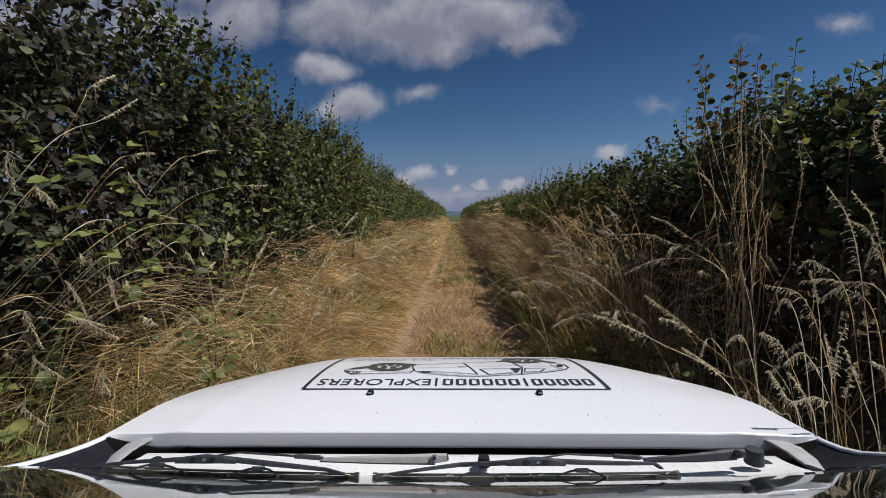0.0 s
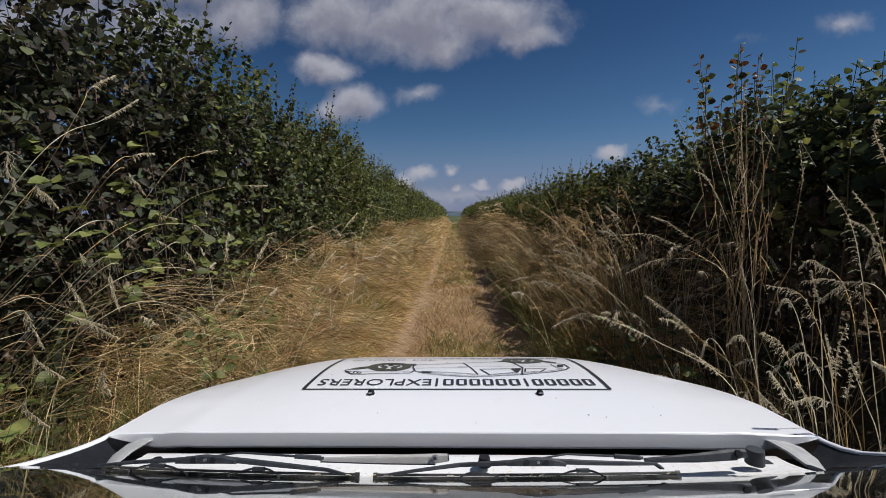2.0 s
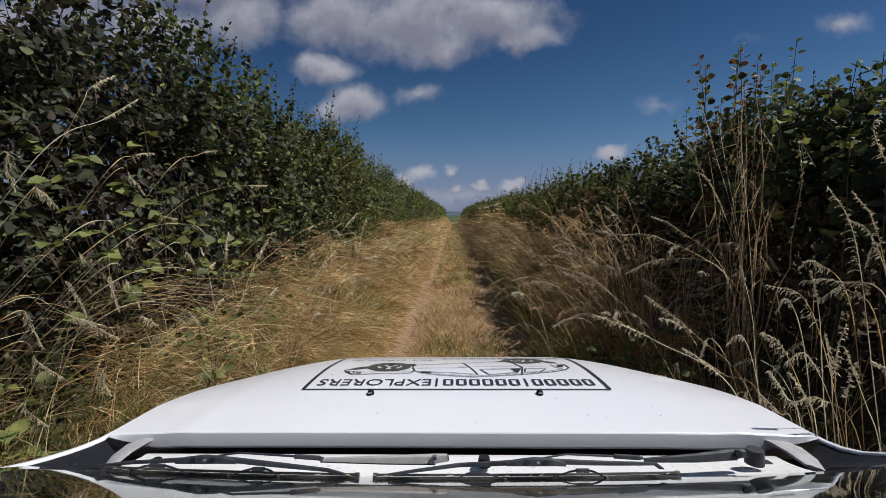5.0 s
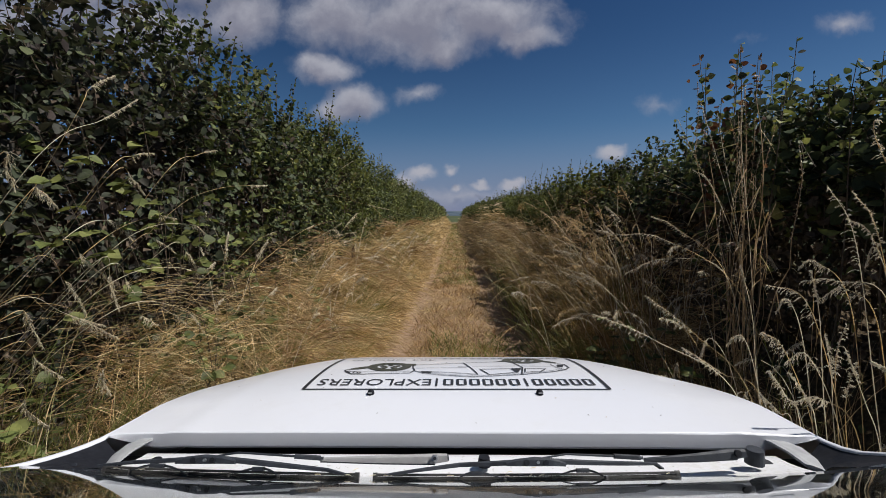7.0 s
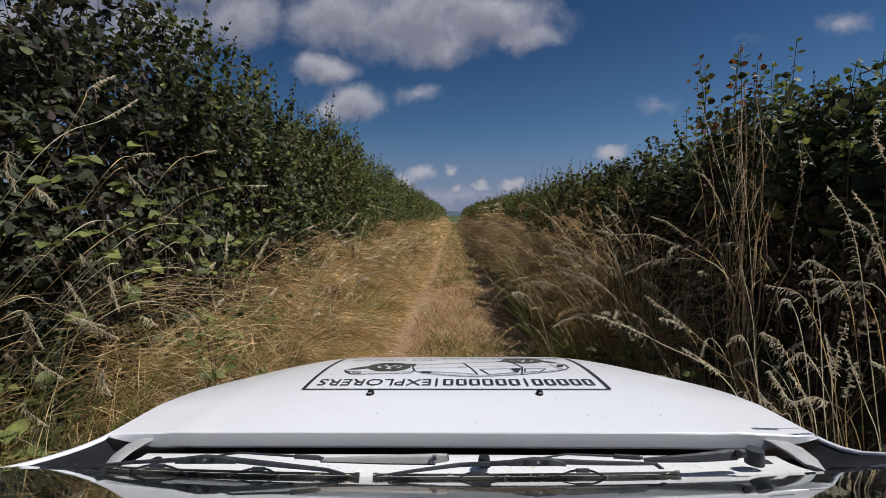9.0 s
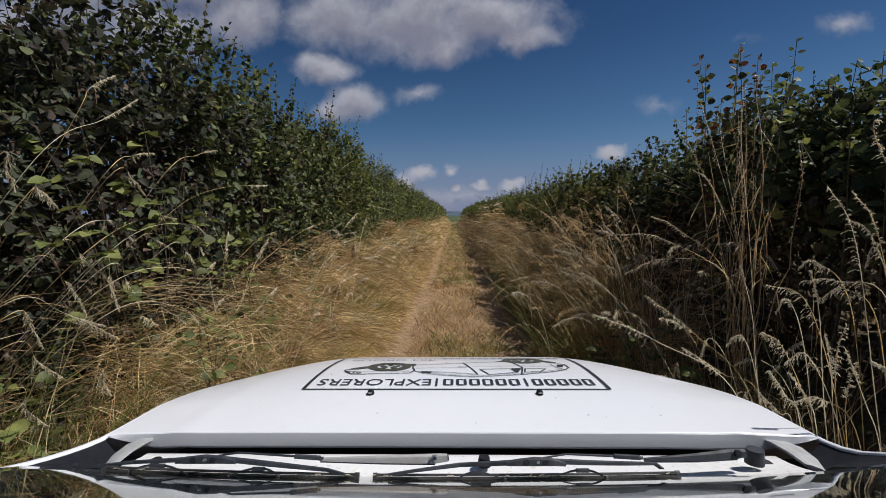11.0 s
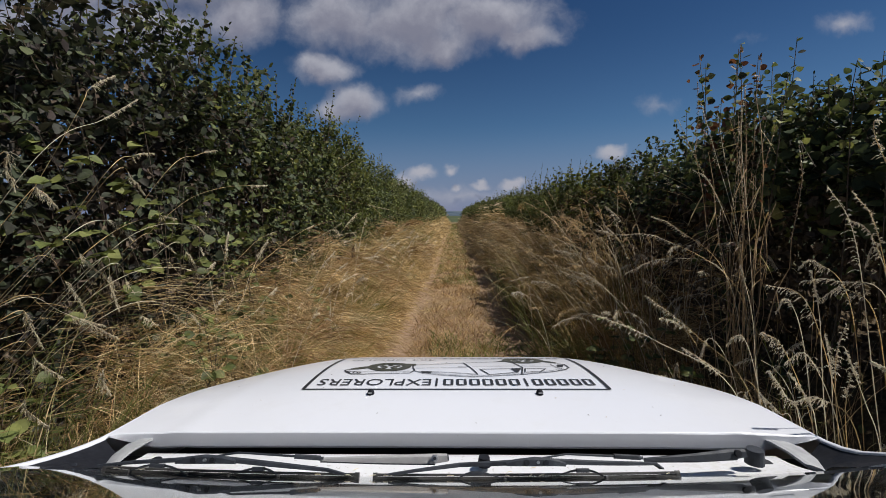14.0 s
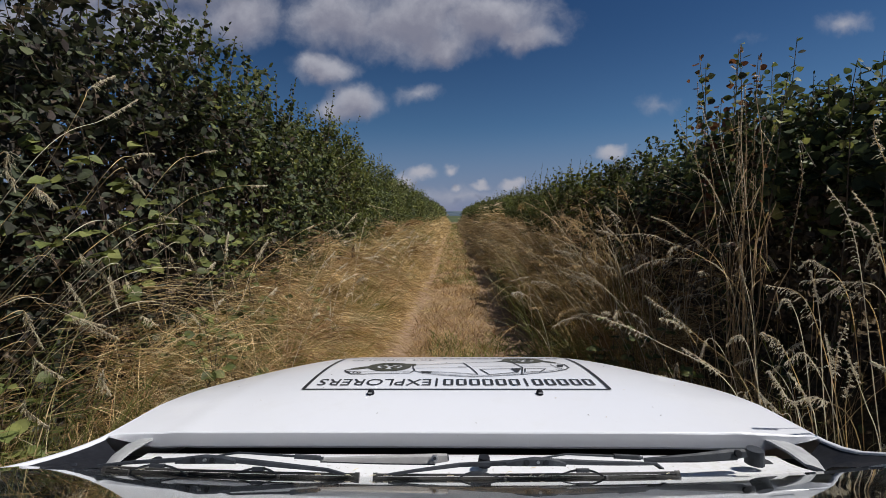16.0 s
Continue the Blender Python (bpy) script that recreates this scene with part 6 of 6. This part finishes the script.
def bramble(seed, at, spread, count, label):
    """Low arching bramble: canes and threefold leaves."""
    rng = np.random.default_rng(seed)
    top = thing("bramble", label, "bramble", "brambles in the bank")
    n = 9
    base = np.array(at)[None] + rng.normal(0, 0.08, (n, 3)) * np.array([1, 1, 0])
    base[:, 2] = ground_height(base[:, 0], base[:, 1])
    tip = np.array(at)[None] + rng.normal(0, 1, (n, 3)) * np.array(spread)
    k = np.linspace(0, 1, 8)[None, :, None]
    line = base[:, None] + (tip - base)[:, None] * k
    line[:, :, 2] += 0.22 * np.sin(np.pi * k[:, :, 0])
    for one in line:
        v, f = rods_arrays(one[None], np.linspace(0.0026, 0.0014, 8)[None])
        solid("cane", v, f, M_STEM, top)
    i, j = rng.integers(0, n, count), rng.uniform(4.2 if at[2] > 1.2 else 2.5, 7, count)
    a = np.minimum(j.astype(int), 6)
    p = line[i, a] + (line[i, a + 1] - line[i, a]) * (j - a)[:, None] + rng.normal(0, 0.05, (count, 3))
    heading = rng.uniform(0, 6.28, count)
    for q, turn in zip(p, heading):
        al3 = np.array([(math.cos(turn + d), math.sin(turn + d), rng.uniform(-0.4, 0.1)) for d in (-1.1, 0, 1.1)])
        up = unit(rng.normal(0, 0.3, (3, 3)) + np.array([-0.1 * np.sign(at[0]), -0.3, 0.8]))
        v, f = leaf_arrays(rng, np.repeat(q[None], 3, 0), al3, up, rng.uniform(*((0.038, 0.068) if at[2] > 1.2 else (0.035, 0.06)), 3))
        solid("leaf", v, f, M_BRAMBLE, top)


for i, (p, s, c) in enumerate([((-1.46, 2.4, 1.80), (0.10, 0.35, 0.16), 26), ((-1.44, 3.1, 1.70), (0.12, 0.4, 0.20), 30), ((-1.38, 2.9, 1.0), (0.12, 0.3, 0.15), 30), ((-1.52, 2.0, 1.85), (0.1, 0.3, 0.2), 35),
                               ((-1.50, 4.2, 0.8), (0.2, 0.4, 0.2), 45), ((-1.32, 2.45, 1.16), (0.10, 0.22, 0.10), 30), ((-1.22, 2.15, 1.02), (0.10, 0.18, 0.08), 22), ((-1.45, 1.35, 0.75), (0.15, 0.2, 0.15), 40),
                               ((1.35, 2.9, 0.75), (0.12, 0.3, 0.2), 18), ((1.15, 3.4, 0.55), (0.1, 0.3, 0.15), 30)]):
    bramble(400 + i, p, s, c, "yellow-green bramble with threefold leaves in the bank")


# ---- tree and flower spikes passed earlier along the lane ----


def build_tree(seed, at, high, reach):
    rng = np.random.default_rng(seed)
    tree = thing("tree", "dense dark green tree leaning over the lane's hedge", "tree")
    base = np.array((at[0], at[1], float(ground_height(at[0], at[1])) - 0.05))
    k = np.linspace(0, 1, 9)[:, None]
    crown = base + np.array((-0.3, 0.2, high * 0.8))
    trunk = base + (crown - base) * k + 0.06 * np.sin(k * 7) * np.array((1, 0.6, 0))
    v, f = rods_arrays(trunk[None], np.linspace(0.13, 0.03, 9)[None])
    solid("trunk", v, f, M_STEM, tree)
    at_all, out_all = [], []
    for i in range(16):
        s = trunk[2 + i % 6]
        a = i * 2.4 + rng.uniform(-0.3, 0.3)
        e = s + np.array((math.cos(a) * reach[0], math.sin(a) * reach[1], high * rng.uniform(0.12, 0.38)))
        line = s + (e - s) * np.concatenate([k, k, k ** 0.7], 1) + rng.normal(0, 0.03, (9, 3)) * k
        v, f = rods_arrays(line[None], np.linspace(0.04, 0.006, 9)[None])
        solid("limb", v, f, M_STEM, tree)
        for j in range(30):
            q = line[rng.integers(3, 9)] + rng.normal(0, 0.34, 3)
            at_all.append(q + rng.normal(0, 0.14, (22, 3)))
    q = np.concatenate(at_all)
    q = q[q[:, 2] > 0.5]
    v, f = leaf_arrays(rng, q, unit(rng.normal(0, 1, q.shape) + np.array((0, 0, -0.3))), unit(rng.normal(0, 0.6, q.shape) + np.array((0, 0, 0.7))), rng.uniform(0.06, 0.11, len(q)), False)
    tagged(solid("crown", v, f, M_THORN, tree), kind="stuff")


build_tree(601, (2.7, -5.6), 4.9, (1.1, 2.0))


def dock_head(seed, at, high):
    """A dock gone to seed: a stem with a dense russet cluster at its top."""
    rng = np.random.default_rng(seed)
    plant = thing("dock_plant", "dead dock with a dense russet seed cluster", "dock")
    base = np.array((at[0], at[1], float(ground_height(*at)) - 0.02))
    k = np.linspace(0, 1, 8)[:, None]
    line = base + np.array((0.05, 0.0, high)) * np.concatenate([k ** 2, k, k], 1)
    v, f = rods_arrays(line[None], np.linspace(0.006, 0.003, 8)[None])
    stalk = solid("stalk", v, f, M_STALK, plant)
    v, f = seed_arrays(rng, line[None, 6:], 150, 0.035, 0.020)
    tagged(solid("seed_cluster", v, f, M_RUSSET, stalk, "dense russet seed cluster"), kind="stuff")


dock_head(621, (-1.38, 5.8), 1.05)


def flower_spike(seed, at, tip):
    """A tall curving spike of seed capsules with a few flowers left at its end."""
    rng = np.random.default_rng(seed)
    spike = thing("flower_spike", "tall curving foxglove spike gone to seed", "flower", "foxgloves by the hedge")
    base = np.array((at[0], at[1], float(ground_height(at[0], at[1])) - 0.02))
    k = np.linspace(0, 1, 14)[:, None]
    line = base + (np.array(tip) - base) * np.concatenate([k ** 1.6, k, k], 1) + 0.08 * np.sin(k * 6.0) * np.array((1, 0, 0)) * k
    v, f = rods_arrays(line[None], np.linspace(0.008, 0.003, 14)[None])
    solid("stalk", v, f, M_STALK, spike)
    v, f = seed_arrays(rng, line[None, 6:], 110, 0.016, 0.022)
    tagged(solid("seed_capsule", v, f, M_GREEN, spike, "green-brown seed capsules"), kind="stuff")
    q = line[-1] + rng.normal(0, 0.015, (8, 3))
    v, f = leaf_arrays(rng, q, unit(rng.normal(0, 1, q.shape)), unit(rng.normal(0, 1, q.shape)), np.full(8, 0.035))
    solid("flower", v, f, M_PETAL, spike, "purple flower")


flower_spike(611, (-1.85, 0.75), (-1.45, 0.80, 3.25))
flower_spike(612, (-1.95, 0.35), (-1.85, 0.40, 2.75))
flower_spike(613, (-1.80, 0.45), (-1.60, 0.50, 2.60))


def hazel_shoots(seed, at, count, spread, tops, leaf, red=False):
    """Upright young shoots that stand above the hedge, some with reddened tips."""
    rng = np.random.default_rng(seed)
    top = thing("hazel_shoots", "upright leafy hazel shoots with some reddened tips", "shoots", "shoots above the hedge")
    for i in range(count):
        x, y = at[0] + rng.normal(0, spread), at[1] + rng.normal(0, spread)
        foot = np.array((x, y, float(ground_height(x, y)) - 0.02))
        tip = np.array((x + rng.normal(0, 0.10), y + rng.normal(0, 0.10), rng.uniform(*tops)))
        k = np.linspace(0, 1, 9)[:, None]
        line = foot + (tip - foot) * k + np.cumsum(rng.normal(0, 0.006, (9, 3)), 0)
        v, f = rods_arrays(line[None], np.linspace(0.008, 0.0025, 9)[None])
        shoot = solid("shoot", v, f, M_STEM, top)
        n = 30
        u = np.linspace(4.2, 7.99, n)
        j = u.astype(int)
        q = line[j] + (line[j + 1] - line[j]) * (u - j)[:, None]
        al = np.column_stack([np.cos(np.arange(n) * 2.4), np.sin(np.arange(n) * 2.4), rng.uniform(-0.2, 0.5, n)])
        v, f = leaf_arrays(rng, q + al * 0.015, al, unit(rng.normal(0, 0.8, q.shape) + np.array((0, -0.5, 0.35))), leaf * np.linspace(1.1, 0.55, n) * rng.uniform(0.8, 1.15, n))
        solid("foliage", v, f, M_RUSSET if red and i % 3 == 1 else M_HAZEL, shoot)


hazel_shoots(701, (2.42, 3.8), 14, 0.17, (2.45, 2.95), 0.085, True)
hazel_shoots(702, (2.62, 3.05), 18, 0.22, (2.25, 2.72), 0.095)
hazel_shoots(706, (2.45, 2.45), 7, 0.14, (2.1, 2.45), 0.09)
hazel_shoots(703, (2.65, 4.7), 7, 0.18, (2.4, 2.7), 0.075)
hazel_shoots(704, (-2.65, 3.0), 8, 0.25, (3.0, 3.4), 0.06)
hazel_shoots(705, (-2.7, 4.6), 7, 0.25, (3.0, 3.45), 0.06)
